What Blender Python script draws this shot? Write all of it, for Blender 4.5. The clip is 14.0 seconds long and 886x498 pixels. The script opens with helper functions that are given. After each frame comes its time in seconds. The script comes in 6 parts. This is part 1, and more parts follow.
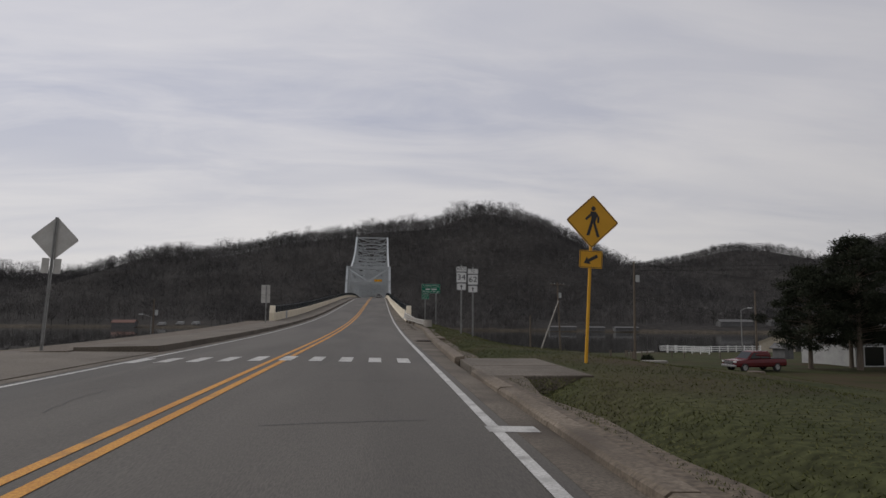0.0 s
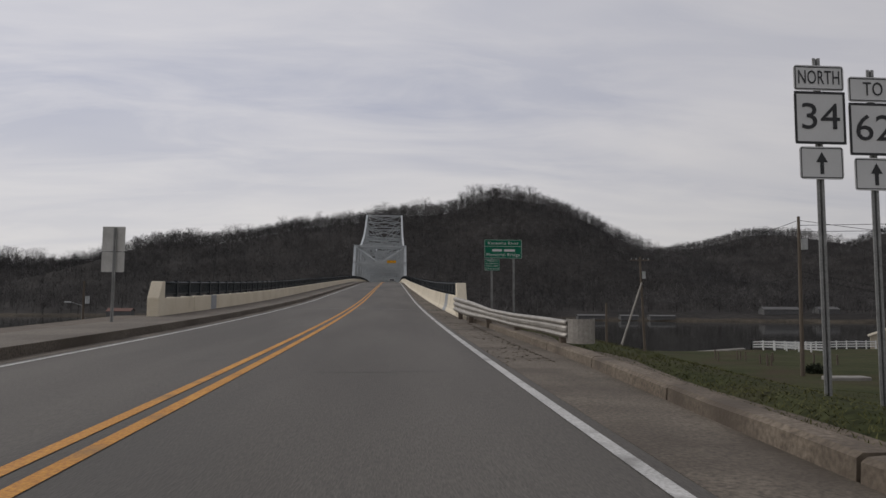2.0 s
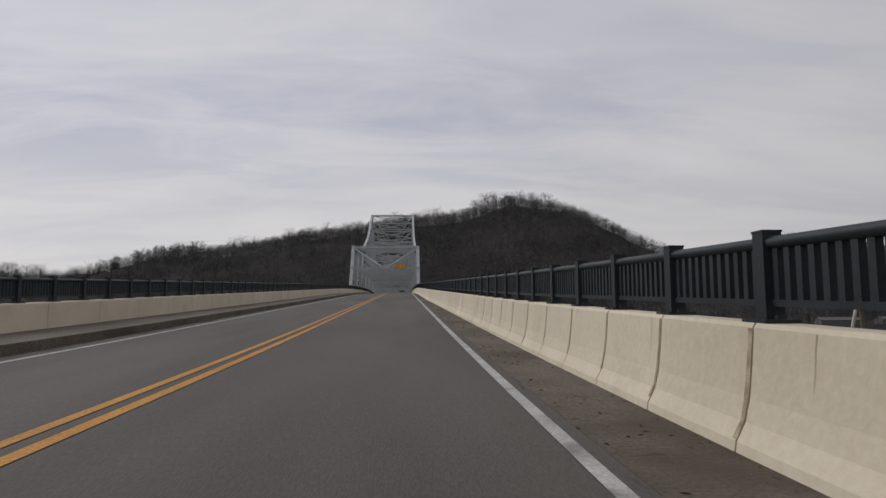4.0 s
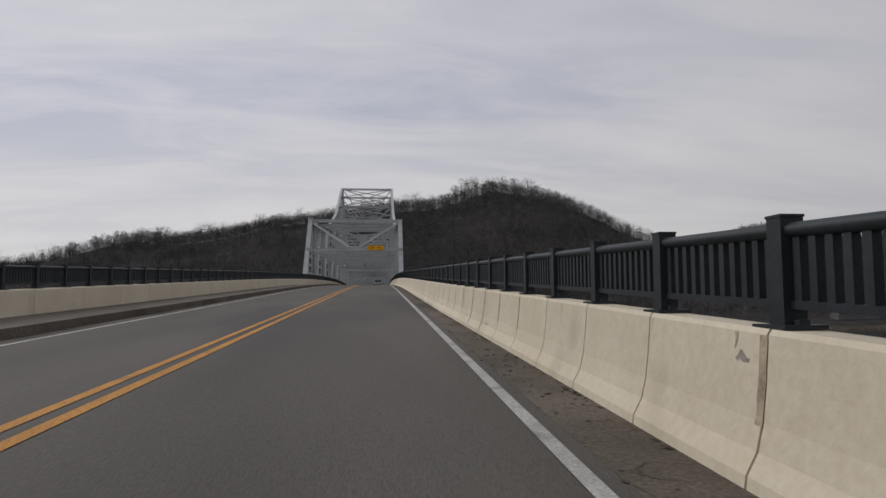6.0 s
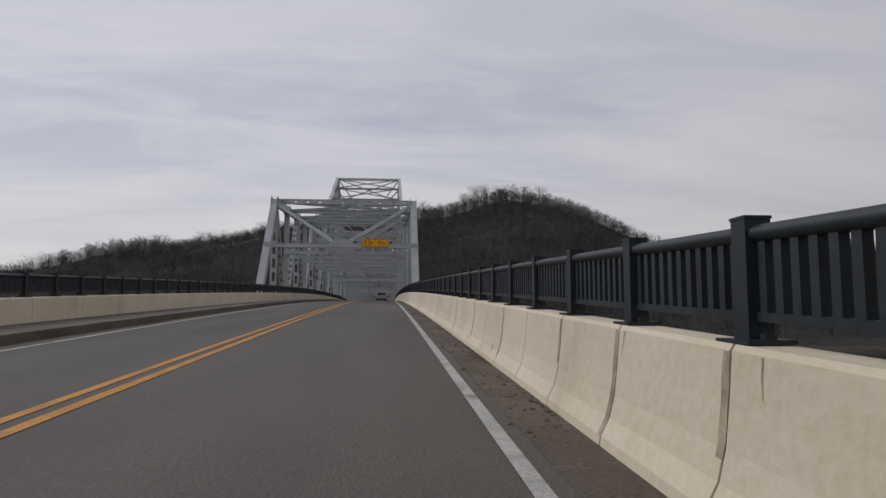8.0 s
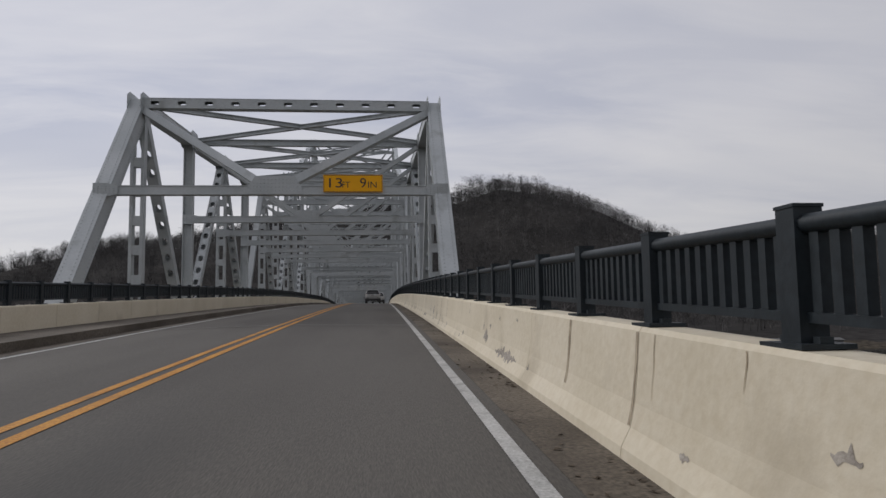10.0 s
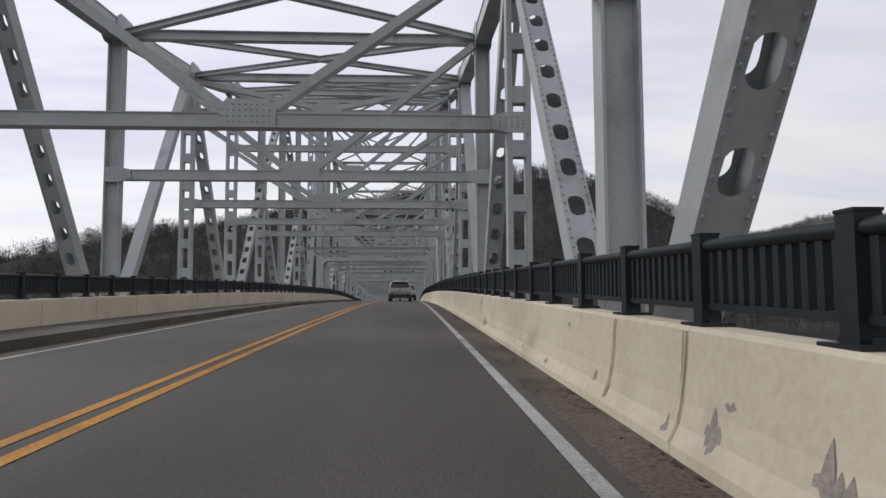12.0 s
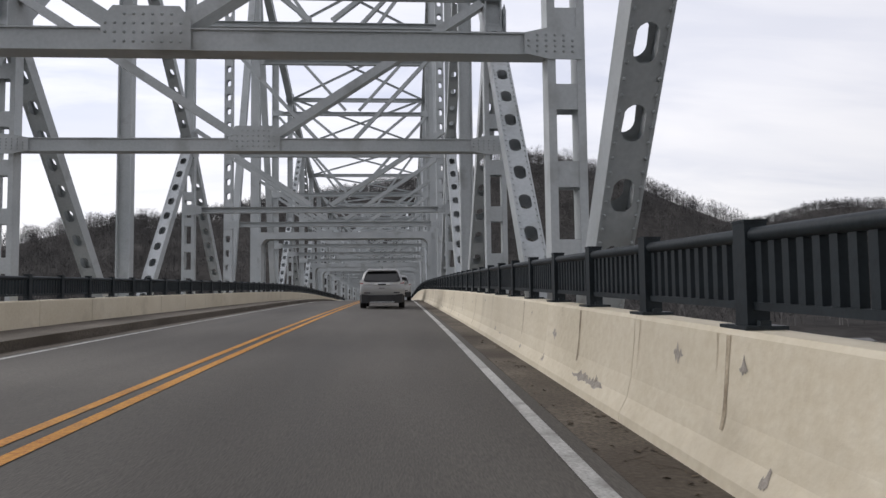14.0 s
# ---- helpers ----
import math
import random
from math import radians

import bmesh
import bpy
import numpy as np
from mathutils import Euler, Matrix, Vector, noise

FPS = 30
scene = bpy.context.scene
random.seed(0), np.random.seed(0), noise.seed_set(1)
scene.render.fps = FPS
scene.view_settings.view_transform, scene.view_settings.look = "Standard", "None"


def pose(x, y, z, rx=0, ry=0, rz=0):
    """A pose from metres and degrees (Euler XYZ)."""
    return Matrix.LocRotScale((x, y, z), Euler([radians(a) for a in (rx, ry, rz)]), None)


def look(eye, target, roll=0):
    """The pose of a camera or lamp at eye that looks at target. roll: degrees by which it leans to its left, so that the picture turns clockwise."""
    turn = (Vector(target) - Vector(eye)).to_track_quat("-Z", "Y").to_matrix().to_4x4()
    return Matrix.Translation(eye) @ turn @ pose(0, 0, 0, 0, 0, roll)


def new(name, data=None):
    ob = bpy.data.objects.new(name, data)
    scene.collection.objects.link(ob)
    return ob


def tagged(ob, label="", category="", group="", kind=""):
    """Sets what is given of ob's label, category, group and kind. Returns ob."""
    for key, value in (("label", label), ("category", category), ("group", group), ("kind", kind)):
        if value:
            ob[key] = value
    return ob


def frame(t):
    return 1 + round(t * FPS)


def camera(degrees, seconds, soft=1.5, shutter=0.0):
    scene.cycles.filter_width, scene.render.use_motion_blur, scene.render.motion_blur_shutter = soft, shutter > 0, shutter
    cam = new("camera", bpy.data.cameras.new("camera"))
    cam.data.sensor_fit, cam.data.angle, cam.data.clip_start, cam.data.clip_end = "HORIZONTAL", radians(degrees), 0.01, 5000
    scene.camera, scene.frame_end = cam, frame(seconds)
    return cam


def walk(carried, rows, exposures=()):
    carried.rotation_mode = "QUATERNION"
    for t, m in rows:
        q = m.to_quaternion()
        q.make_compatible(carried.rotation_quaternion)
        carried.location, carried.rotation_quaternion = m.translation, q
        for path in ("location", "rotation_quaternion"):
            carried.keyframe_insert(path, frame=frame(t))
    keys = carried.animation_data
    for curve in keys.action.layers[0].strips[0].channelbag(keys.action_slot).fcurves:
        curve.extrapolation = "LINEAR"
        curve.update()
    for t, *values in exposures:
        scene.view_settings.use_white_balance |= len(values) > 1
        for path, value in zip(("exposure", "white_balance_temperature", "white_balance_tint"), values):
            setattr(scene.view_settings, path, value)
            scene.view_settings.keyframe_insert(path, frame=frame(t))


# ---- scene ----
cam = camera(67.2, 14.0)
PATH = [
    (0, (2.305, 3.849, 1.54), (2.491, 5.831, 1.73), 0.4),
    (0.5, (2.17, 11.457, 1.458), (2.343, 13.443, 1.62), -1.7),
    (1, (2.145, 18.838, 1.49), (2.351, 20.817, 1.689), -0.5),
    (1.5, (2.003, 26.175, 1.353), (2.125, 28.163, 1.534), 0.5),
    (2, (1.98, 34.25, 1.41), (2.13, 36.239, 1.563), 0.3),
    (2.5, (2.001, 42.639, 1.592), (2.056, 44.633, 1.732), -1.0),
    (3, (2.193, 51.814, 1.642), (2.289, 53.803, 1.83), -0.6),
    (5.5, (2.464, 97.108, 3.068), (2.601, 99.094, 3.2589), -0.1),
    (6, (2.398, 104.984, 3.404), (2.583, 106.97, 3.5604), -0.3),
    (6.5, (2.488, 112.867, 3.729), (2.671, 114.851, 3.9028), -0.7),
    (7, (2.576, 121.108, 4.061), (2.783, 123.081, 4.3117), -1.4),
    (7.5, (2.661, 129.209, 4.379), (2.827, 131.192, 4.5780), 0.0),
    (9.8, (2.715, 165.084, 5.805), (2.895, 167.068, 5.9821), -0.3),
    (10, (2.647, 168.006, 5.903), (2.836, 169.99, 6.0759), -0.9),
    (10.5, (2.685, 175.098, 6.132), (2.852, 177.083, 6.3092), -1.0),
    (11, (2.673, 182.109, 6.341), (2.817, 184.096, 6.5142), -0.6),
    (11.5, (2.42, 188.625, 6.536), (2.546, 190.614, 6.6970), -0.3),
    (12, (2.474, 195.25, 6.718), (2.577, 197.242, 6.8651), -0.2),
    (12.5, (2.436, 201.911, 6.885), (2.568, 203.903, 7.0137), -0.0),
    (13, (2.501, 208.457, 7.020), (2.631, 210.448, 7.1600), -0.7),
    (13.5, (2.368, 215.042, 7.163), (2.505, 217.034, 7.2896), -0.3),
    (14, (2.461, 221.783, 7.289), (2.595, 223.775, 7.4063), -0.7),
]
walk(cam, [(t, look(eye, target, roll)) for t, eye, target, roll in PATH],
     [(0, 0.1, 6380, 10), (3, 0.06, 6380, 10), (7.5, 0.05, 6300, 10), (10, 0.14, 6220, 10), (11, 0.34, 6220, 10), (12, 0.62, 6220, 10), (13, 0.80, 6220, 10), (14, 0.84, 6220, 10)])

# ---- world and light: a high thin overcast ----
world = bpy.data.worlds.new("overcast")
scene.world = world
world.use_nodes = True
wn, wl = world.node_tree.nodes, world.node_tree.links
wn.clear()
w_out = wn.new("ShaderNodeOutputWorld")
w_bg = wn.new("ShaderNodeBackground")
w_sky = wn.new("ShaderNodeTexSky")
w_sky.sky_type = "NISHITA"
w_sky.sun_disc = False
w_sky.sun_elevation = radians(32)
w_sky.sun_rotation = radians(-53)
w_sky.air_density = 1.0
w_tc = wn.new("ShaderNodeTexCoord")
w_sep = wn.new("ShaderNodeSeparateXYZ")
wl.new(w_tc.outputs["Generated"], w_sep.inputs[0])
# clouds lie on a flat layer: divide the direction by its height
w_add = wn.new("ShaderNodeMath"); w_add.operation = "ADD"; w_add.inputs[1].default_value = 0.16
wl.new(w_sep.outputs["Z"], w_add.inputs[0])
w_max = wn.new("ShaderNodeMath"); w_max.operation = "MAXIMUM"; w_max.inputs[1].default_value = 0.05
wl.new(w_add.outputs[0], w_max.inputs[0])
w_comb = wn.new("ShaderNodeCombineXYZ")
for axis in ("X", "Y"):
    w_div = wn.new("ShaderNodeMath"); w_div.operation = "DIVIDE"
    wl.new(w_sep.outputs[axis], w_div.inputs[0])
    wl.new(w_max.outputs[0], w_div.inputs[1])
    wl.new(w_div.outputs[0], w_comb.inputs[axis])
w_map = wn.new("ShaderNodeMapping")
w_map.inputs["Rotation"].default_value = (0, 0, radians(24))
w_map.inputs["Scale"].default_value = (0.42, 1.05, 1)
wl.new(w_comb.outputs[0], w_map.inputs[0])


def sky_noise(scale, detail, rough, distortion, lo, hi):
    n = wn.new("ShaderNodeTexNoise")
    n.inputs["Scale"].default_value, n.inputs["Detail"].default_value = scale, detail
    n.inputs["Roughness"].default_value, n.inputs["Distortion"].default_value = rough, distortion
    wl.new(w_map.outputs[0], n.inputs["Vector"])
    r = wn.new("ShaderNodeMapRange")
    r.inputs["From Min"].default_value, r.inputs["From Max"].default_value = lo, hi
    wl.new(n.outputs["Fac"], r.inputs["Value"])
    return r.outputs[0]


def sky_mix(fac, a, b):
    m = wn.new("ShaderNodeMix"); m.data_type = "RGBA"
    for key, v in ((0, fac), (6, a), (7, b)):
        if hasattr(v, "is_linked"):
            wl.new(v, m.inputs[key])
        else:
            m.inputs[key].default_value = v
    return m.outputs[2]


SKY_GAIN = 1.0
cloud_a = sky_mix(sky_noise(0.8, 4, 0.5, 0.5, 0.38, 0.64), (0.43, 0.44, 0.51, 1), (0.64, 0.62, 0.63, 1))
cloud_b = sky_mix(sky_noise(2.6, 9, 0.6, 0.5, 0.42, 0.85), cloud_a, (0.68, 0.655, 0.655, 1))
w_gain = wn.new("ShaderNodeVectorMath"); w_gain.operation = "SCALE"
w_gain.inputs["Scale"].default_value = 0.03
wl.new(w_sky.outputs[0], w_gain.inputs[0])
clouded = sky_mix(0.93, w_gain.outputs[0], cloud_b)
# the far cloud deck goes warm and pale towards the horizon, the half below it is land
w_hz = wn.new("ShaderNodeMapRange")
w_hz.inputs["From Min"].default_value, w_hz.inputs["From Max"].default_value = 0.0, 0.28
w_hz.inputs["To Min"].default_value, w_hz.inputs["To Max"].default_value = 0.75, 0.0
wl.new(w_sep.outputs["Z"], w_hz.inputs["Value"])
clouded = sky_mix(w_hz.outputs[0], clouded, (0.60, 0.575, 0.545, 1))
w_low = wn.new("ShaderNodeMapRange")
w_low.inputs["From Min"].default_value, w_low.inputs["From Max"].default_value = -0.04, 0.0
wl.new(w_sep.outputs["Z"], w_low.inputs["Value"])
clouded = sky_mix(w_low.outputs[0], (0.09, 0.085, 0.075, 1), clouded)
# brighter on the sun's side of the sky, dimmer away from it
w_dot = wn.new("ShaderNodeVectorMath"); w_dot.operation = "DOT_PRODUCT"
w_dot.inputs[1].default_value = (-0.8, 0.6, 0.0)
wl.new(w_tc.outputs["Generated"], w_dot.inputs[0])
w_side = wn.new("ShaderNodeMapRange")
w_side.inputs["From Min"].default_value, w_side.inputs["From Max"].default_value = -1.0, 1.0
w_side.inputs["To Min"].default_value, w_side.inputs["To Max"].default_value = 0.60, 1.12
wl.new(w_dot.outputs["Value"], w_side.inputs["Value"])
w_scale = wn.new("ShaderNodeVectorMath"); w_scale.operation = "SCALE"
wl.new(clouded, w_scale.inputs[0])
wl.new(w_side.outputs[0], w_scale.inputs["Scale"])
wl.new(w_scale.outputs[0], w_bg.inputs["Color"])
w_bg.inputs["Strength"].default_value = SKY_GAIN
wl.new(w_bg.outputs[0], w_out.inputs["Surface"])

sun_data = bpy.data.lights.new("sun", "SUN")
sun_data.energy, sun_data.angle, sun_data.color = 0.9, radians(25), (1.0, 0.95, 0.88)
sun = new("sun", sun_data)
sun.matrix_world = look((-80, 60, 75), (0, 0, 0))

# ---- materials ----


def mat(name, c1, c2, scale=3.0, rough=0.8, bump=0.2, metal=0.0, fine=40.0, fine_amt=0.25, stain=None, stain_scale=0.6,
        stretch=(1, 1, 1), vary=0.0, spec=0.5, stain_lo=0.55, mottle=0.0, mottle_amt=0.0):
    """Two-scale procedural surface: broad patches c1 to c2, fine grain in value and relief, optional stains."""
    m = bpy.data.materials.new(name)
    m.use_nodes = True
    n, l = m.node_tree.nodes, m.node_tree.links
    b = n["Principled BSDF"]
    b.inputs["Roughness"].default_value, b.inputs["Metallic"].default_value = rough, metal
    b.inputs["Specular IOR Level"].default_value = spec
    g = n.new("ShaderNodeTexCoord")
    mp = n.new("ShaderNodeMapping")
    mp.inputs["Scale"].default_value = stretch
    l.new(g.outputs["Object"], mp.inputs[0])

    def tex(s, d=4.0):
        t = n.new("ShaderNodeTexNoise")
        t.inputs["Scale"].default_value, t.inputs["Detail"].default_value = s, d
        l.new(mp.outputs[0], t.inputs["Vector"])
        return t.outputs["Fac"]

    def mix(f, a, c, mode="MIX"):
        x = n.new("ShaderNodeMix"); x.data_type, x.blend_type = "RGBA", mode
        for key, v in ((0, f), (6, a), (7, c)):
            if hasattr(v, "is_linked"):
                l.new(v, x.inputs[key])
            else:
                x.inputs[key].default_value = v
        return x.outputs[2]

    def ramp(v, lo, hi, to=1.0):
        r = n.new("ShaderNodeMapRange")
        r.inputs["From Min"].default_value, r.inputs["From Max"].default_value, r.inputs["To Max"].default_value = lo, hi, to
        l.new(v, r.inputs["Value"])
        return r.outputs[0]

    col = mix(ramp(tex(scale), 0.35, 0.65), (*c1, 1), (*c2, 1))
    f = tex(fine, 3.0)
    col = mix(fine_amt, col, mix(ramp(f, 0.3, 0.7), (0.0, 0.0, 0.0, 1), (1, 1, 1, 1)), "SOFT_LIGHT")
    if mottle:
        col = mix(mottle_amt, col, mix(ramp(tex(mottle, 3.0), 0.36, 0.64), (0.0, 0.0, 0.0, 1), (1, 1, 1, 1)), "OVERLAY")
    if stain:
        col = mix(ramp(tex(stain_scale, 6.0), stain_lo, stain_lo + 0.2), col, (*stain, 1))
    if vary:
        oi = n.new("ShaderNodeObjectInfo")
        hs = n.new("ShaderNodeHueSaturation")
        l.new(ramp(oi.outputs["Random"], 0, 1, 1.0), hs.inputs["Fac"])
        l.new(col, hs.inputs["Color"])
        hs.inputs["Value"].default_value = 1.0 - vary
        col = hs.outputs[0]
    l.new(col, b.inputs["Base Color"])
    rr = n.new("ShaderNodeMapRange")
    rr.inputs["To Min"].default_value, rr.inputs["To Max"].default_value = max(rough - 0.12, 0.02), min(rough + 0.1, 1)
    l.new(f, rr.inputs["Value"])
    l.new(rr.outputs[0], b.inputs["Roughness"])
    if bump:
        bp = n.new("ShaderNodeBump")
        bp.inputs["Strength"].default_value, bp.inputs["Distance"].default_value = bump, 0.02
        l.new(f, bp.inputs["Height"])
        l.new(bp.outputs[0], b.inputs["Normal"])
    return m


M_asphalt = mat("asphalt", (0.079, 0.071, 0.062), (0.110, 0.100, 0.087), 0.35, 0.9, 0.3, fine=55, fine_amt=0.3, stain=(0.055, 0.053, 0.051), stain_scale=0.16, stretch=(1.6, 0.25, 1), stain_lo=0.54)
M_shoulder = mat("gritty_concrete_gutter", (0.098, 0.080, 0.060), (0.15, 0.125, 0.096), 0.8, 0.95, 0.5, fine=30, fine_amt=0.5, stain=(0.062, 0.048, 0.035), stain_scale=0.5, stain_lo=0.46)
M_concrete = mat("weathered_concrete", (0.25, 0.235, 0.21), (0.33, 0.315, 0.285), 0.5, 0.9, 0.4, fine=25, fine_amt=0.4, stain=(0.16, 0.14, 0.12), stain_scale=0.5)
M_walk = mat("dirty_sidewalk_concrete", (0.105, 0.088, 0.068), (0.15, 0.127, 0.10), 0.5, 0.95, 0.5, fine=25, fine_amt=0.5, stain=(0.075, 0.06, 0.044), stain_scale=0.45, stain_lo=0.5)
M_kerb = mat("dirty_kerb_concrete", (0.135, 0.106, 0.076), (0.185, 0.15, 0.112), 0.7, 0.95, 0.5, fine=22, fine_amt=0.5, stain=(0.085, 0.066, 0.048), stain_scale=0.8, stain_lo=0.47)
M_barrier = mat("cream_painted_concrete", (0.68, 0.60, 0.45), (0.75, 0.67, 0.52), 0.8, 0.75, 0.25, fine=14, fine_amt=0.15, stain=(0.52, 0.45, 0.33), stain_scale=0.9, stain_lo=0.6, vary=0.05)
M_barrier_grey = mat("bare_grey_concrete", (0.30, 0.31, 0.32), (0.38, 0.39, 0.40), 1.2, 0.85, 0.3, fine=18)
M_peel = mat("peeled_concrete", (0.312, 0.279, 0.24), (0.422, 0.377, 0.324), 5, 0.95, 0.5, fine=30)
M_stain = mat("run_off_stain", (0.29, 0.23, 0.16), (0.50, 0.42, 0.305), 6, 0.9, 0.1)
M_streak = mat("rust_streak", (0.40, 0.32, 0.22), (0.56, 0.48, 0.36), 5, 0.9, 0.1)
M_white = mat("road_white_paint", (0.40, 0.395, 0.375), (0.52, 0.51, 0.485), 1.5, 0.8, 0.3, fine=40, fine_amt=0.5, stain=(0.2, 0.19, 0.175), stain_scale=2.5, stain_lo=0.54)
M_yellow = mat("road_yellow_paint", (0.46, 0.20, 0.025), (0.56, 0.26, 0.035), 1.2, 0.8, 0.3, fine=40, fine_amt=0.5, stain=(0.2, 0.12, 0.05), stain_scale=1.8, stain_lo=0.58)
M_steel = mat("silver_grey_painted_steel", (0.425, 0.450, 0.456), (0.505, 0.525, 0.530), 0.6, 0.5, 0.06, fine=18, fine_amt=0.12, stain=(0.29, 0.295, 0.285), stain_scale=1.1, stain_lo=0.57)
M_rivet = mat("rivet_steel", (0.36, 0.38, 0.385), (0.42, 0.44, 0.44), 3, 0.45, 0.0)
M_rail = mat("black_green_painted_rail", (0.014, 0.019, 0.023), (0.023, 0.030, 0.035), 2, 0.5, 0.1, fine=20, spec=0.3)
M_galv = mat("galvanised_steel", (0.27, 0.25, 0.22), (0.36, 0.335, 0.295), 2.0, 0.5, 0.1, 0.35, fine=22, stain=(0.27, 0.245, 0.21), stain_scale=1.2)
M_post = mat("galvanised_sign_post", (0.25, 0.25, 0.24), (0.33, 0.33, 0.32), 4, 0.55, 0.1, 0.4)
M_sign_green = mat("sign_green_sheeting", (0.006, 0.135, 0.075), (0.008, 0.155, 0.088), 2, 0.4, 0.0, fine_amt=0.08, spec=0.15)
M_sign_white = mat("sign_white_sheeting", (0.66, 0.66, 0.65), (0.72, 0.72, 0.71), 2, 0.45, 0.0, fine_amt=0.05)
M_sign_yellow = mat("sign_yellow_sheeting", (0.62, 0.325, 0.035), (0.68, 0.36, 0.04), 2, 0.42, 0.0, fine_amt=0.05, spec=0.15)
M_sign_orange = mat("sign_amber_sheeting", (0.82, 0.385, 0.008), (0.88, 0.42, 0.012), 2, 0.45, 0.0, fine_amt=0.05, spec=0.15)
M_sign_black = mat("sign_black_film", (0.014, 0.014, 0.015), (0.02, 0.02, 0.021), 3, 0.4, 0.0)
M_sign_back = mat("bare_aluminium_sign_back", (0.44, 0.43, 0.40), (0.54, 0.53, 0.50), 3, 0.5, 0.0, 0.3)
M_grass = mat("winter_grass_soil", (0.036, 0.042, 0.016), (0.060, 0.062, 0.028), 0.25, 1.0, 0.5, fine=8, fine_amt=0.5, stain=(0.062, 0.047, 0.03), stain_scale=0.16, stain_lo=0.48, spec=0.08)
M_blade = mat("grass_blades", (0.060, 0.068, 0.024), (0.110, 0.108, 0.046), 0.5, 0.9, 0.0, fine=3, fine_amt=0.3, spec=0.08)
M_forest_floor = mat("leaf_litter_slope", (0.028, 0.0262, 0.0245), (0.046, 0.0425, 0.0395), 0.02, 1.0, 0.3, fine=0.25, fine_amt=0.4, spec=0.05)
M_bark = mat("bare_winter_wood", (0.053, 0.052, 0.052), (0.122, 0.115, 0.110), 0.014, 0.95, 0.0, fine=0.2, spec=0.1, mottle=0.10, mottle_amt=0.5)
M_pine = mat("dark_conifer_needles", (0.018, 0.022, 0.014), (0.038, 0.043, 0.027), 0.8, 0.9, 0.0, spec=0.1)
M_wood = mat("weathered_utility_pole_wood", (0.105, 0.083, 0.063), (0.16, 0.128, 0.098), 2, 0.9, 0.4, stretch=(4, 4, 0.5))
M_dark = mat("dark_rubber", (0.012, 0.012, 0.012), (0.02, 0.02, 0.02), 5, 0.7, 0.0)
M_fence = mat("white_vinyl_fence", (0.72, 0.72, 0.70), (0.78, 0.78, 0.76), 2, 0.5, 0.0)
M_bank = mat("dead_grass_river_bank", (0.048, 0.041, 0.032), (0.080, 0.068, 0.052), 0.05, 1.0, 0.3, fine=0.5, fine_amt=0.5, spec=0.05)
M_dirt = mat("bare_dirt", (0.078, 0.060, 0.042), (0.125, 0.098, 0.07), 1.5, 1.0, 0.5, fine=12, fine_amt=0.5)

# ---- building helpers ----


def thing(name, label, category, group="", at=(0, 0, 0), kind=""):
    e = new(name)
    e.matrix_basis = at if isinstance(at, Matrix) else Matrix.Translation(at)
    return tagged(e, label, category, group, kind)


def finish(bm, name):
    me = bpy.data.meshes.new(name)
    bm.normal_update()
    bm.to_mesh(me)
    bm.free()
    return me


def part(name, bm, material, parent=None, label="", smooth=False):
    """Links a bmesh (or a mesh) as ONE object under a thing or a part."""
    me = finish(bm, name) if isinstance(bm, bmesh.types.BMesh) else bm
    if material is not None and not me.materials:
        me.materials.append(material)
    if smooth:
        for p in me.polygons:
            p.use_smooth = True
    ob = new(name, me)
    if parent is not None:
        ob.parent = parent
    return tagged(ob, label)


def box(bm, x0, x1, y0, y1, z0, z1, m=None):
    vs = [bm.verts.new(Vector((x, y, z)) if m is None else m @ Vector((x, y, z))) for x in (x0, x1) for y in (y0, y1) for z in (z0, z1)]
    for f in ((0, 1, 3, 2), (4, 6, 7, 5), (0, 4, 5, 1), (2, 3, 7, 6), (0, 2, 6, 4), (1, 5, 7, 3)):
        bm.faces.new([vs[i] for i in f])
    return vs


def bevel(bm, w, seg=1):
    bmesh.ops.bevel(bm, geom=list(bm.edges), offset=w, segments=seg, affect="EDGES")


def tube(bm, p, q, r0, r1=None, n=8, caps=True):
    """A tapered round bar from p to q."""
    p, q = Vector(p), Vector(q)
    r1 = r0 if r1 is None else r1
    rot = (q - p).to_track_quat("Z", "Y").to_matrix()
    rings = [[bm.verts.new(c + rot @ Vector((math.cos(a) * r, math.sin(a) * r, 0))) for a in (2 * math.pi * i / n for i in range(n))] for c, r in ((p, r0), (q, r1))]
    for i in range(n):
        bm.faces.new((rings[0][i], rings[0][(i + 1) % n], rings[1][(i + 1) % n], rings[1][i]))
    if caps:
        bm.faces.new(rings[0][::-1]), bm.faces.new(rings[1])


def sweep(bm, rings, close_ring=True, caps=True):
    """Skins a list of vertex-coordinate rings."""
    vr = [[bm.verts.new(p) for p in r] for r in rings]
    n = len(vr[0])
    for a, b in zip(vr, vr[1:]):
        for i in range(n if close_ring else n - 1):
            j = (i + 1) % n
            bm.faces.new((a[i], a[j], b[j], b[i]))
    if caps and close_ring:
        bm.faces.new(vr[0][::-1]), bm.faces.new(vr[-1])


def along(p, q, side=(1, 0, 0)):
    """Frame with its z from p to q and its x towards side."""
    p, q = Vector(p), Vector(q)
    w = (q - p).normalized()
    u = Vector(side) - w * w.dot(Vector(side))
    u.normalize()
    v = w.cross(u)
    return Matrix((u, v, w)).transposed().to_4x4(), (q - p).length, p


def frame_of(p, q, side=(1, 0, 0)):
    r, length, o = along(p, q, side)
    return Matrix.Translation(o) @ r, length


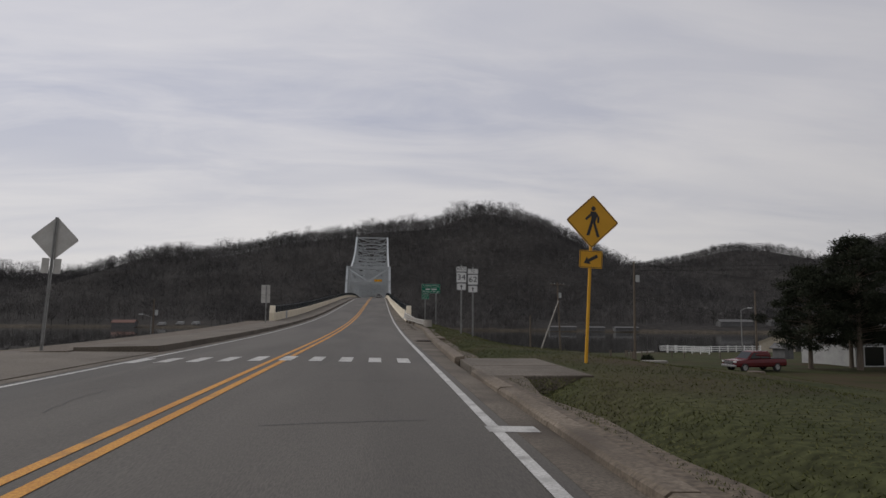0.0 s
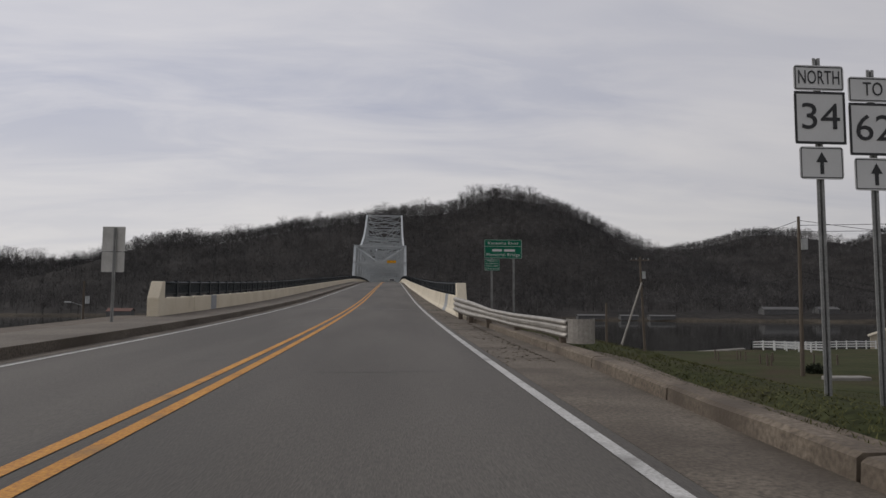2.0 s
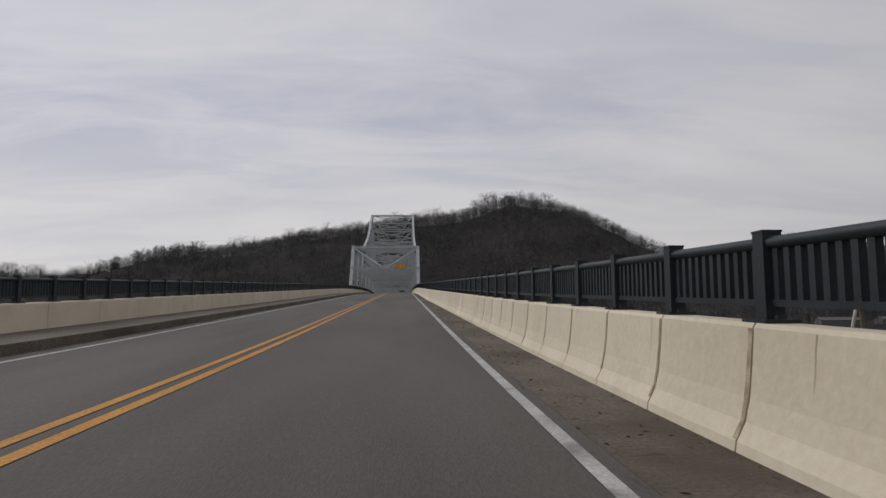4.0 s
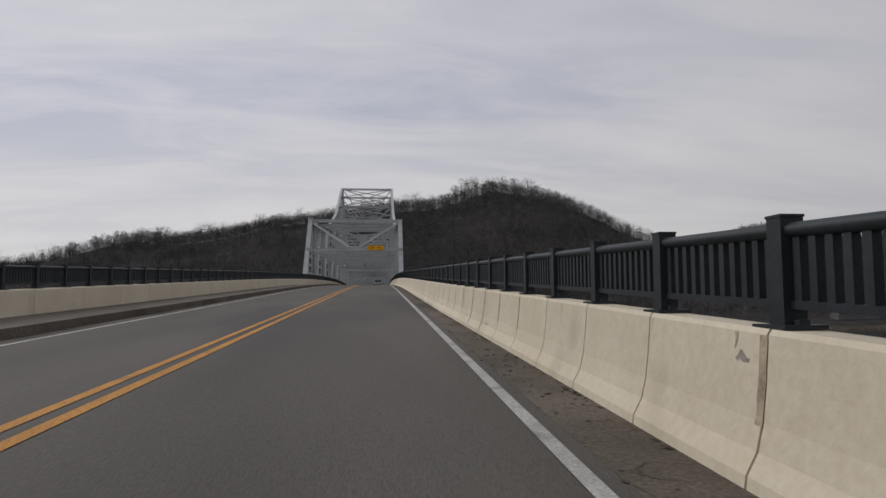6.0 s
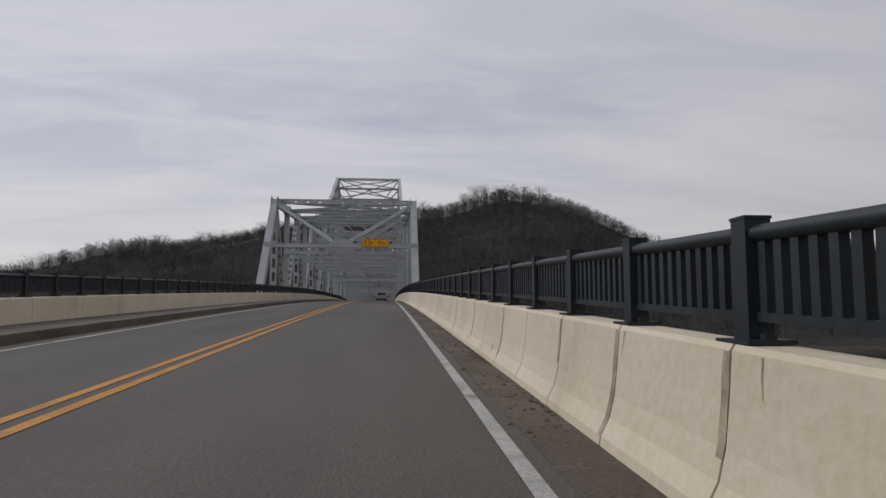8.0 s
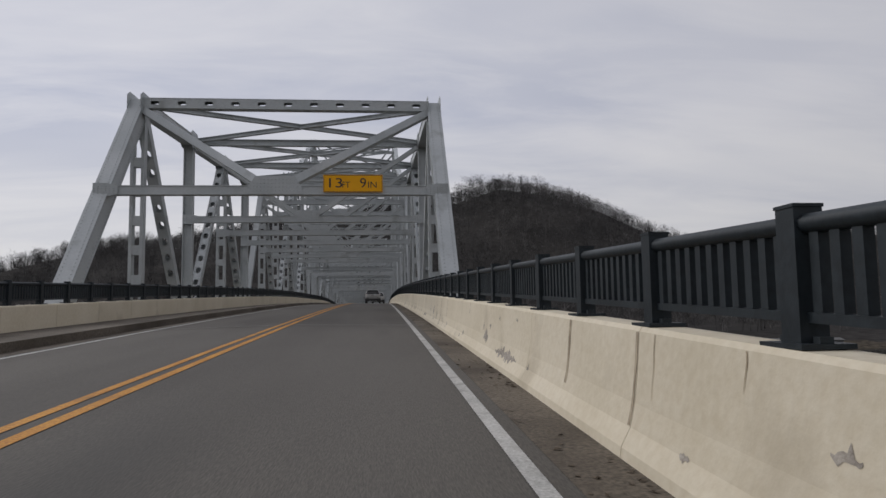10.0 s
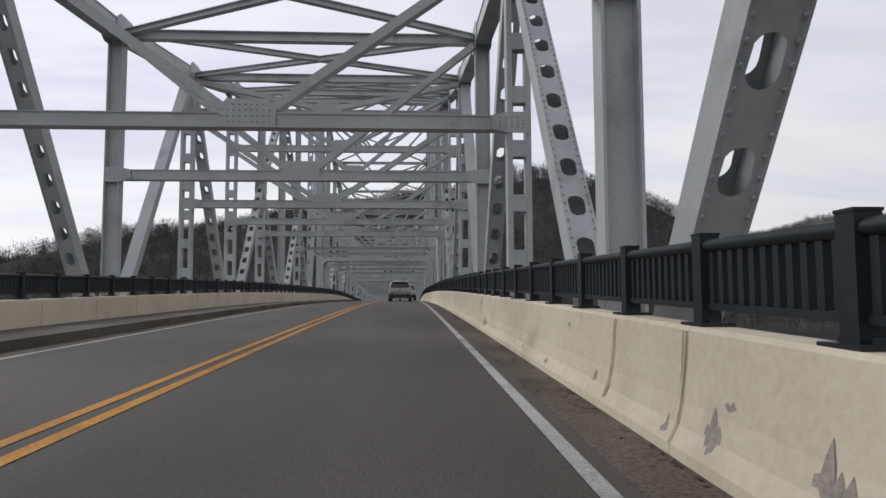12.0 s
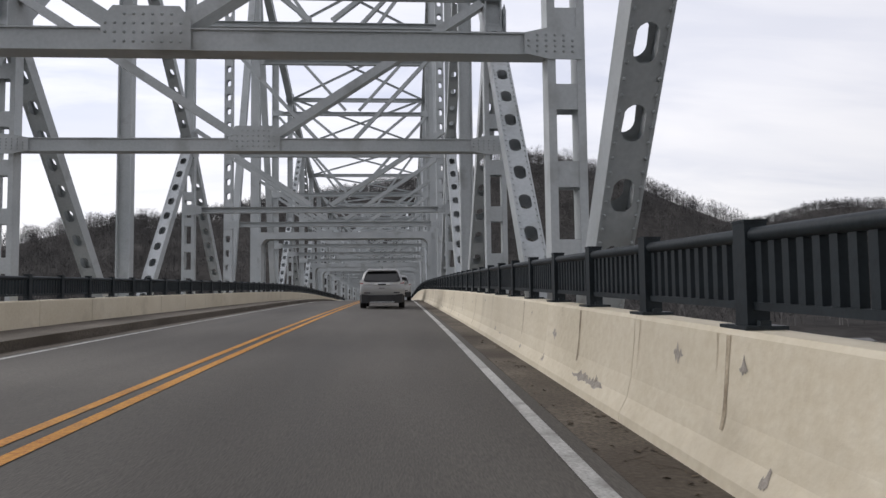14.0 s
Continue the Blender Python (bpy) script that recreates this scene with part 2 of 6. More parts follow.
def text_mesh(body, size, depth=0.004, spacing=1.0):
    cu = bpy.data.curves.new("lettering", "FONT")
    cu.body, cu.size, cu.extrude, cu.align_x, cu.align_y = body, size, depth, "CENTER", "CENTER"
    cu.space_character, cu.resolution_u = spacing, 3
    tmp = bpy.data.objects.new("lettering", cu)
    me = bpy.data.meshes.new_from_object(tmp)
    bpy.data.objects.remove(tmp)
    return me


# ---- the road's line and profile ----
GRADES = ((27, 0), (88, 0.041), (146, 0.041), (222, 0.0168), (242, 0.004), (266, 0.0), (292, -0.034), (340, -0.04))
CHORD = ((27, 0), (88, 0.041), (146, 0.041), (256, 0.006), (272, -0.034), (340, -0.04))


def road_z(y, grades=GRADES):
    z = 0.42
    if y <= 27:
        return z
    for (a, ga), (b, gb) in zip(grades, grades[1:]):
        e = min(y, b)
        ge = ga + (gb - ga) * (e - a) / (b - a)
        z += (e - a) * (ga + ge) / 2
        if y <= b:
            return z
    return z - 0.025 * (y - 340)


def crown(x):
    return -0.02 * abs(x)


def flare(y):
    """How far the kerb lines stand out before the bridge."""
    return 0.45 * min(max((125 - y) / 60, 0), 1)


def step(a, b, x):
    t = min(max((x - a) / (b - a), 0), 1)
    return t * t * (3 - 2 * t)

# ---- ground: one sheet with embankment, river bed and hills ----
RIDGE_A = ((-1171, 71.1), (-729, 62.0), (-519, 46.4), (-406, 38.6), (-358, 43.8), (-294, 77.8), (-248, 72.6), (-177, 84.3), (-123, 97.3), (-42, 106.6), (23, 120.9), (72, 123.1), (148, 145.2), (207, 133.5), (262, 110.1), (309, 81.5), (353, 58.1), (428, 34.7), (649, 11.3))
RIDGE_B = ((-391, 13.9), (259, 63.3), (452, 79.0), (495, 84.0), (549, 97.0), (638, 118.5), (692, 117.9), (747, 89.0), (774, 80.0), (826, 98.0), (883, 123.1), (963, 146.5), (1169, 167.3), (1689, 154.3))


def ridge(pts, x):
    """Height of a ridge line at x, eased between its crests and saddles."""
    if x <= pts[0][0]:
        return pts[0][1]
    for (a, ha), (b, hb) in zip(pts, pts[1:]):
        if x <= b:
            return ha + (hb - ha) * (x - a) / (b - a)
    return pts[-1][1]


WATER_Z = -8.5


def shore_near(x):
    return 150 + 0.25 * x if x > 0 else min(150 - 5 * x, 235)


def shore_far(x):
    return 378 - 0.2 * min(max(x, -150), 260)


def ground_z(x, y):
    # embankment of the approach: a short bank beside the kerb, a bench, then the low lot
    right = x > 0
    crest = 8.3 - 2.6 * step(16, 34, y) if right else -8.5
    out = max(x - crest, 0) if right else max(-8.5 - x, 0)
    top = road_z(min(y, 60)) - (0.45 if -9.5 < x < 5.6 else 0.03)
    bench = -0.75 - 1.1 * step(22, 66, y) if right else -1.5
    low = -3.7 - 2.4 * step(60, 140, y) - 0.01 * max(abs(x) - 40, 0)
    if not right:
        low -= 1.8
    if out == 0 and y < 61:
        z = top
    else:
        z = bench + (low - bench) * (step(9, 31, out) if right else step(4, 16, out))
        z += (top - bench) * (1 - step(0, 8, out))
        z += (low - z) * step(59, 76, y)
    # river
    n, f = shore_near(x), shore_far(x)
    z += (-17 - z) * step(n - 28, n + 12, y) * (1 - step(f - 12, f + 14, y))
    if y > f - 14:
        z = -17 + 9.3 * step(f - 12, f + 14, y) + 3 * step(f + 14, f + 60, y)
        base = z
        ha = (ridge(RIDGE_A, x) - base) * step(500, 980, y) ** 0.9 * (1 - 0.75 * step(980, 1150, y))
        hb = (ridge(RIDGE_B, x) - base) * step(560, 1201, y) ** 0.9 * (1 - 0.7 * step(1201, 1380, y))
        z += max(ha, hb)
        z += 5 * noise.noise(Vector((x * 0.012, y * 0.012, 1))) * step(f + 100, f + 240, y)
    if abs(y - 110) < 400 and out > 2:
        z += 0.22 * noise.noise(Vector((x * 0.09, y * 0.09, 3)))
    return z


def axis(points):
    out = []
    for a, b, d in points:
        out += list(np.arange(a, b, d))
    return out + [points[-1][1]]


gx = axis([(-2800, -1000, 180), (-1000, -320, 34), (-320, -40, 10), (-40, -12, 2.0), (-12, 14, 1.0), (14, 60, 2.0), (60, 320, 10), (320, 1600, 32), (1600, 2800, 200)])
gy = axis([(-600, -20, 58), (-20, 80, 2.0), (80, 200, 4), (200, 320, 20), (320, 460, 6), (460, 1400, 20), (1400, 3400, 200)])
gverts = [(x, y, ground_z(x, y)) for y in gy for x in gx]
gw = len(gx)
gfaces = [(j * gw + i, j * gw + i + 1, (j + 1) * gw + i + 1, (j + 1) * gw + i) for j in range(len(gy) - 1) for i in range(gw - 1)]
gme = bpy.data.meshes.new("ground")
gme.from_pydata(gverts, [], gfaces)
gme.materials.append(M_grass)
gme.materials.append(M_forest_floor)
gme.materials.append(M_bank)
for p in gme.polygons:
    p.use_smooth = True
    if p.center.y > 330 or (p.center.x < -9.2 and p.center.y > 30):
        p.material_index = 1
    if -16 < p.center.y - shore_far(p.center.x) < 26:
        p.material_index = 2
ground = tagged(new("ground", gme), "rough winter grass banks and brown wooded hills", "ground", kind="structure")

# river
M_water = bpy.data.materials.new("river_water")
M_water.use_nodes = True
mw = M_water.node_tree
wb = mw.nodes["Principled BSDF"]
wb.inputs["Base Color"].default_value, wb.inputs["Roughness"].default_value = (0.016, 0.017, 0.014, 1), 0.06
wtc, wno, wbp = mw.nodes.new("ShaderNodeTexCoord"), mw.nodes.new("ShaderNodeTexNoise"), mw.nodes.new("ShaderNodeBump")
wno.inputs["Scale"].default_value, wno.inputs["Detail"].default_value = 0.9, 5
mw.links.new(wtc.outputs["Object"], wno.inputs["Vector"])
mw.links.new(wno.outputs["Fac"], wbp.inputs["Height"])
wbp.inputs["Strength"].default_value, wbp.inputs["Distance"].default_value = 0.06, 0.05
mw.links.new(wbp.outputs[0], wb.inputs["Normal"])
bm = bmesh.new()
vs = [bm.verts.new((x, y, WATER_Z)) for x, y in ((-2500, 60), (2500, 60), (2500, 700), (-2500, 700))]
bm.faces.new(vs)
tagged(part("water", bm, M_water), "dark still river water between wooded banks", "water", kind="structure")

# ---- road surface ----
Y_NEAR, Y_FAR = -60.0, 520.0
WALK = 0.19
YS = axis([(Y_NEAR, 10, 10), (10, 160, 2.5), (160, 340, 5), (340, Y_FAR, 15)])


def strip(name, material, xs, y0, y1, dz=0.0, thick=0.0, fl=None, label=""):
    """A long strip that follows the road; xs are its edges across, fl the share of the flare for each."""
    ys = [y0] + [y for y in YS if y0 < y < y1] + [y1]
    bm = bmesh.new()
    rows = []
    for y in ys:
        row = [Vector((x + (flare(y) * f), y, road_z(y) + crown(x) + dz)) for x, f in zip(xs, fl or [0] * len(xs))]
        if thick:
            row += [v - Vector((0, 0, thick)) for v in reversed(row)]
        rows.append(row)
    sweep(bm, rows, close_ring=bool(thick))
    return part(name, bm, material)


road = strip("road", M_asphalt, (-3.75, -1.8, 0, 1.8, 3.72), Y_NEAR, Y_FAR, 0, 0.35)
tagged(road, "worn grey asphalt two-lane carriageway with patched joints", "road", kind="structure")
gutter = strip("gutter", M_shoulder, (3.7, 4.2), 61.0, Y_FAR, 0.004, 0.3, (0, 1))
tagged(gutter, "gritty dark concrete gutter along the barrier", "gutter", kind="structure")
gutter_l = strip("gutter", M_shoulder, (-4.1, -3.7), Y_NEAR, Y_FAR, 0.004, 0.3)
tagged(gutter_l, "gritty stained gutter beside the raised sidewalk", "gutter", kind="structure")
side = strip("sidewalk", M_walk, (-6.4, -4.05), 24, Y_FAR, WALK, 0.45)
tagged(side, "raised pale concrete sidewalk with a worn kerb", "sidewalk", kind="structure")


def line(name, material, x0, x1, y0, y1, label):
    return tagged(strip(name, material, (x0, x1), y0, y1, 0.006), label, "road marking", kind="structure")


line("centre_line", M_yellow, -0.20, -0.08, Y_NEAR, Y_FAR, "worn double yellow centre line painted on asphalt")
line("centre_line", M_yellow, 0.06, 0.18, Y_NEAR, Y_FAR, "worn double yellow centre line painted on asphalt")
line("edge_line", M_white, 3.45, 3.57, Y_NEAR, 58.2, "worn white edge line painted on asphalt")
line("edge_line", M_white, 3.45, 3.57, 58.6, Y_FAR, "worn white edge line painted on asphalt")
line("edge_line", M_white, -3.52, -3.40, Y_NEAR, Y_FAR, "thin white edge line painted beside the gutter")

# ---- concrete barriers on the bridge ----
JERSEY = ((0.03, 0.0), (0.04, 0.07), (0.105, 0.19), (0.142, 0.34), (0.168, 0.55), (0.19, 0.795), (0.21, 0.825), (0.44, 0.825), (0.46, 0.795), (0.46, -0.3))
PLAIN = ((0.0, -0.2), (0.0, 0.59), (0.02, 0.62), (0.29, 0.62), (0.31, 0.59), (0.31, -0.3))
BAR_R, BAR_L = 4.12, -6.0


def barrier_piece(profile, x0, sgn, y0, y1, base, gap=0.012):
    bm = bmesh.new()
    rows = []
    n = max(2, int((y1 - y0) / 3))
    for i in range(n + 1):
        y = y0 + gap + (y1 - y0 - 2 * gap) * i / n
        zb = road_z(y) + crown(x0) + base
        rows.append([(x0 + sgn * ((flare(y) if sgn > 0 else 0) + px), y, zb + pz) for px, pz in (profile if sgn > 0 else profile)])
    sweep(bm, rows)
    return bm


barrier_r = thing("concrete_barrier", "cream-painted sloped concrete barrier with chipped, peeling paint", "barrier")
barrier_l = thing("concrete_barrier", "low cream-painted concrete parapet along the sidewalk", "barrier")
rng = random.Random(4)
BAY = 1.52
BAY_0 = 211.72 - 99 * BAY
y = BAY_0 + BAY
part("barrier_panel", barrier_piece(JERSEY, BAR_R, 1, 62.0, y, 0), M_barrier, barrier_r)
while y < Y_FAR - 10:
    d = BAY if y < 168 else 2 * BAY if y < 280 else 8
    part("barrier_panel", barrier_piece(JERSEY, BAR_R, 1, y, y + d, 0, 0.011 if y < 168 else 0.004), M_barrier_grey if 66 < y < 67.4 else M_barrier, barrier_r)
    y += d
y = 62.0
while y < Y_FAR - 10:
    d = 2.5 if y < 64 else 0.9 if y < 65 else 2.7 if y < 280 else 8
    part("barrier_panel", barrier_piece(PLAIN, BAR_L, -1, y, y + d, WALK), M_barrier_grey if d == 0.9 else M_barrier, barrier_l)
    y += d

# ---- through truss ----
XR, XL = 4.95, -7.08
PITCH = 7.14
Y0 = 188.6
TOP = {1: 14.3, 2: 14.65, 3: 15.0, 4: 15.5, 5: 16.5, 6: 18.1, 7: 19.8, 8: 21.6, 9: 24.4, 10: 27.6, 11: 30.7, 12: 27.6, 13: 24.4, 14: 21.8, 15: 20.0, 16: 19.0, 17: 18.6}
N_HALF = 18
N_ALL = 2 * N_HALF + 6


def node_y(k):
    return Y0 + PITCH * k


def low(k):
    return road_z(node_y(k), CHORD) - 0.9


def deep(k):
    """Where the steeper diagonals meet the chord's lower edge."""
    return low(k) - 1.0


def high(k):
    k = min(k, N_ALL - k)
    return TOP.get(k, 18.3)


def strut_z(k):
    return road_z(node_y(k), CHORD) + 4.67 - 0.05 * min(abs(k - 2), 6)


def mid_z(k):
    return strut_z(k) + 3.0


def plate_holes(bm, m, x, length, wide, pitch, hole_w, hole_l, y):
    """A long cover plate in the plane y with a row of rounded holes."""
    n = max(1, int(length / pitch))
    p = length / n
    h = wide / 2
    for i in range(n):
        c = (i + 0.5) * p
        k = 16
        inner, outer = [], []
        for j in range(k):
            a = 2 * math.pi * j / k
            ca, sa = math.cos(a), math.sin(a)
            inner.append(bm.verts.new(m @ Vector((x + ca * hole_w / 2, y, c + sa * hole_w / 2 + math.copysign((hole_l - hole_w) / 2, sa)))))
            s = 1 / max(abs(ca) , abs(sa))
            outer.append(bm.verts.new(m @ Vector((x + ca * s * h, y, c + sa * s * p / 2))))
        for j in range(k):
            bm.faces.new((inner[j], inner[(j + 1) % k], outer[(j + 1) % k], outer[j]))


def extrude(bm, m, length, prof):
    """A section, given as points round it, drawn out along the frame m."""
    sweep(bm, [[m @ Vector((a, b, z)) for a, b in prof] for z in (0, length)])


def h_section(w, d, t=0.02, web=0.015):
    """Flanges at x = -w/2 and w/2, web between them."""
    h, e = w / 2, d / 2
    return [(-h - t, -e), (-h + t, -e), (-h + t, -web), (h - t, -web), (h - t, -e), (h + t, -e), (h + t, e), (h - t, e), (h - t, web), (-h + t, web), (-h + t, e), (-h - t, e)]


def member(name, p, q, style, parent, w=0.46, d=0.46, material=None):
    m, length = frame_of(p, q)
    bm = bmesh.new()
    if style == "box":
        h, e, k = w / 2, d / 2, 0.03
        extrude(bm, m, length, [(-h - k, -e - 0.02), (h + k, -e - 0.02), (h + k, -e), (h, -e), (h, e), (h + k, e), (h + k, e + 0.02), (-h - k, e + 0.02), (-h - k, e), (-h, e), (-h, -e), (-h - k, -e)])
    elif style == "solid":
        extrude(bm, m, length, h_section(w, d))
    elif style == "perf":
        for s in (-1, 1):
            box(bm, s * w / 2 - 0.015, s * w / 2 + 0.015, -d / 2, d / 2, 0, length, m)
            plate_holes(bm, m, 0, length, w - 0.03, 0.80, 0.25, 0.40, s * (d / 2 - 0.02))
    elif style == "batten":
        for s in (-1, 1):
            box(bm, s * w / 2 - 0.06, s * w / 2 + 0.06, -d / 2, d / 2, 0, length, m)
        n = max(1, int(length / 1.12))
        for i in range(n + 1):
            c = length * i / n
            for s in (-1, 1):
                box(bm, -w / 2 + 0.06, w / 2 - 0.06, s * (d / 2 - 0.03) - 0.008, s * (d / 2 - 0.03) + 0.008, max(c - 0.19, 0), min(c + 0.19, length), m)
    return part(name, bm, material or M_steel, parent)


def gusset(name, x, y, z, wy, wz, parent, t=0.5):
    """Node plates on both faces of a truss."""
    prof = [(-wy, -wz * 0.6), (-wy * 0.6, -wz), (wy * 0.6, -wz), (wy, -wz * 0.6), (wy, wz * 0.6), (wy * 0.6, wz), (-wy * 0.6, wz), (-wy, wz * 0.6)]
    for s in (-1, 1):
        bm = bmesh.new()
        sweep(bm, [[(x + s * (t / 2 + e), y + a, z + b) for a, b in prof] for e in (0.0, 0.016)])
        part(name, bm, M_steel, parent)


def build_truss(x, label):
    tr = thing("bridge_truss", label, "bridge truss", "trusses of the bridge")
    for k in range(N_ALL + 1):
        y = node_y(k)
        mirror = k > N_ALL // 2
        kk = min(k, N_ALL - k)
        tall_bay = 6 <= kk <= 15
        # chords
        if 1 <= k < N_ALL - 1:
            member("top_chord", (x, y, high(k)), (x, node_y(k + 1), high(k + 1)), "box", tr, 0.46, 0.5)
        if k < N_ALL:
            member("bottom_chord", (x, y, low(k)), (x, node_y(k + 1), low(k + 1)), "box", tr, 0.44, 0.5)
        # posts and hangers
        if 1 <= k <= N_ALL - 1:
            if kk % 2 == 0:
                style = "batten" if kk == 6 else "perf" if kk == 10 else "solid"
                member("vertical_post", (x, y, low(k)), (x, y, high(k)), style, tr, 0.44, 0.36)
            elif tall_bay and kk != 11:
                member("hanger", (x, y, low(k)), (x, y, mid_z(k)), "batten", tr, 0.42, 0.34)
                member("vertical_post", (x, y, mid_z(k)), (x, y, high(k)), "solid", tr, 0.40, 0.34)
                gusset("gusset_plate", x, y, mid_z(k), 0.55, 0.6, tr)
            elif kk == 11:
                member("vertical_post", (x, y, low(k)), (x, y, high(k)), "box", tr, 0.5, 0.6)
            else:
                member("hanger", (x, y, low(k)), (x, y, high(k)), "batten", tr, 0.42, 0.34)
            gusset("gusset_plate", x, y, high(k), 0.7, 0.45, tr)
    # diagonals, half by half
    for half in (0, 1):
        def P(k, z):
            kq = N_ALL - k if half else k
            return Vector((x, node_y(kq), z(kq)))
        foot = P(0, low)
        foot.y += -0.4 if not half else 0.4
        member("end_post", foot, P(1, high), "box", tr, 0.5, 0.62)
        for a, fa, b, fb, style in ((1, high, 2, deep, "perf"), (2, low, 3, high, "perf"), (3, high, 4, deep, "perf"), (4, low, 5, high, "box"),
                                    (5, high, 6, deep, "perf"), (6, deep, 7, mid_z, "perf"), (7, mid_z, 8, high, "perf"), (7, mid_z, 8, deep, "perf"),
                                    (8, high, 9, mid_z, "perf"), (9, mid_z, 10, deep, "perf"), (8, deep, 9, mid_z, "perf"), (10, low, 11, high, "box"), (11, high, 12, deep, "box"),
                                    (12, deep, 13, mid_z, "perf"), (13, mid_z, 14, high, "perf"), (13, mid_z, 14, deep, "perf"), (14, high, 15, mid_z, "perf"), (15, mid_z, 16, deep, "perf"), (14, deep, 15, mid_z, "perf"),
                                    (16, low, 17, high, "perf"), (17, high, 18, deep, "perf"), (18, low, 19, high, "perf"), (19, high, 20, deep, "perf"), (20, low, 21, high, "perf")):
            w, d = (0.42, 0.38) if style == "perf" else (0.34, 0.30)
            member("diagonal", P(a, fa), P(b, fb), style, tr, w, d)
    return tr


build_truss(XR, "silver-grey riveted steel through truss with perforated diagonals")
build_truss(XL, "silver-grey riveted steel through truss with perforated diagonals")


def beam(bm, p, q, w, d):
    """Lateral beam: web with top and bottom flange."""
    m, length = frame_of(p, q, (0, 1, 0))
    extrude(bm, m, length, [(b, a) for a, b in h_section(d, w, 0.012, 0.012)])


XC = (XR + XL) / 2


def sway_frame(k, portal=False):
    fr = thing("portal_frame" if portal else "sway_frame", "silver-grey steel cross frame with V bracing over the roadway", "bridge frame", "cross frames of the bridge")
    y, zs, zt = node_y(k), strut_z(k), high(k)
    ys = yt = y
    if portal:
        ys, zs, yt = 192.2, 10.16, y - 0.25
        if k != 1:
            ys = node_y(N_ALL) - (192.2 - Y0); yt = y + 0.25
            zs = road_z(ys) + 4.6
    levels = [(zs, zt)]
    kk = min(k, N_ALL - k)
    if zt - zs > 5.4:
        levels = [(zs, zs + 4.0), (zs + 4.0, zt)]
        if zt - zs > 12:
            levels = [(zs, zs + 4.0), (zs + 4.0, (zs + 4.0 + zt) / 2), ((zs + 4.0 + zt) / 2, zt)]
    far = 9 <= k <= N_ALL - 2
    if far and k % 2:
        levels = levels[:1] + levels[2:]
    for i, (za, zb) in enumerate(levels):
        ya = ys
        yb = yt if zb == zt else ys
        bm = bmesh.new()
        # box-fronted strut with flange lips
        fh = 0.8 if far else 1.0
        prof = [(-0.2, -0.17), (0.2, -0.17), (0.2, -0.14), (0.012, -0.14), (0.012, 0.14), (0.2, 0.14), (0.2, 0.17), (-0.2, 0.17), (-0.2, 0.14), (-0.012, 0.14), (-0.012, -0.14), (-0.2, -0.14)]
        if not far:
            prof = [(-0.18, -0.165), (0.18, -0.165), (0.18, -0.135), (0.02, -0.135), (0.02, 0.135), (0.18, 0.135), (0.18, 0.165), (-0.18, 0.165), (-0.18, 0.14), (-0.15, 0.14), (-0.15, -0.14), (-0.18, -0.14)]
        sweep(bm, [[(x, ya + p * fh, za + q * fh) for p, q in prof] for x in (XL + 0.2, XR - 0.2)])
        part("strut", bm, M_steel, fr)
        for x, s in ((XL, 1), (XR, -1)):
            bm = bmesh.new()
            prof = [(-0.22, -0.24), (0.24, -0.24), (0.62, -0.155), (0.62, 0.155), (0.24, 0.24), (-0.22, 0.24)]
            if s < 0:
                prof = prof[::-1]
            sweep(bm, [[(x + s * a, ya - 0.186 + e, za + b) for a, b in prof] for e in (-0.016, 0.0)])
            part("gusset_plate", bm, M_steel, fr)
            bm = bmesh.new()
            m, length = frame_of((x + s * 0.3, yb - 0.02, zb - 0.3), (XC + s * -0.5, ya - 0.02, za + 0.25), (0, 1, 0))
            w = 0.2 if portal else 0.14 if far else 0.15
            e = w * 0.7
            extrude(bm, m, length, [(-w, -e), (w, -e), (w, -e + 0.016), (-w + 0.016, -e + 0.016), (-w + 0.016, e - 0.016), (w, e - 0.016), (w, e), (-w, e)])
            part("brace", bm, M_steel, fr)
        bm = bmesh.new()
        if far:
            continue
        prof = [(-0.62, -0.165), (0.62, -0.165), (0.62, 0.28), (0.46, 0.47), (-0.46, 0.47), (-0.62, 0.28)] if not portal else [(-0.95, -0.15), (0.95, -0.15), (0.95, 0.1), (0.7, 0.5), (-0.7, 0.5), (-0.95, 0.1)]
        sweep(bm, [[(XC + a, ya - 0.18 + e, za + b) for a, b in prof] for e in (-0.016, 0.0)])
        part("gusset_plate", bm, M_steel, fr)
    # deep knee-braced portal over the roadway
    if kk in (11, 15, 16):
        xa, xb, zb, zt2, zf = XL + 0.27, XR - 0.27, zs - 0.18, zs + 0.2, road_z(y) - 0.3
        arc = [(0.18 + 0.5 * (1 - math.cos(t)), -0.5 * (1 - math.sin(t))) for t in np.linspace(0, math.pi / 2, 7)]
        inner = [(xa + 0.18, zf)] + [(xa + a, zb + b) for a, b in arc] + [(xb - a, zb + b) for a, b in reversed(arc)] + [(xb - 0.18, zf)]
        outer = [(xa, zf)] + [(xa, zt2)] * 7 + [(xb, zt2)] * 7 + [(xb, zf)]
        deep_y = 0.75
        bm = bmesh.new()
        rings = [[(a, y - deep_y, b), (c, y - deep_y, d), (c, y + deep_y, d), (a, y + deep_y, b)] for (a, b), (c, d) in zip(outer, inner)]
        sweep(bm, rings)
        bmesh.ops.remove_doubles(bm, verts=bm.verts, dist=0.001)
        part("portal_arch", bm, M_steel, fr)
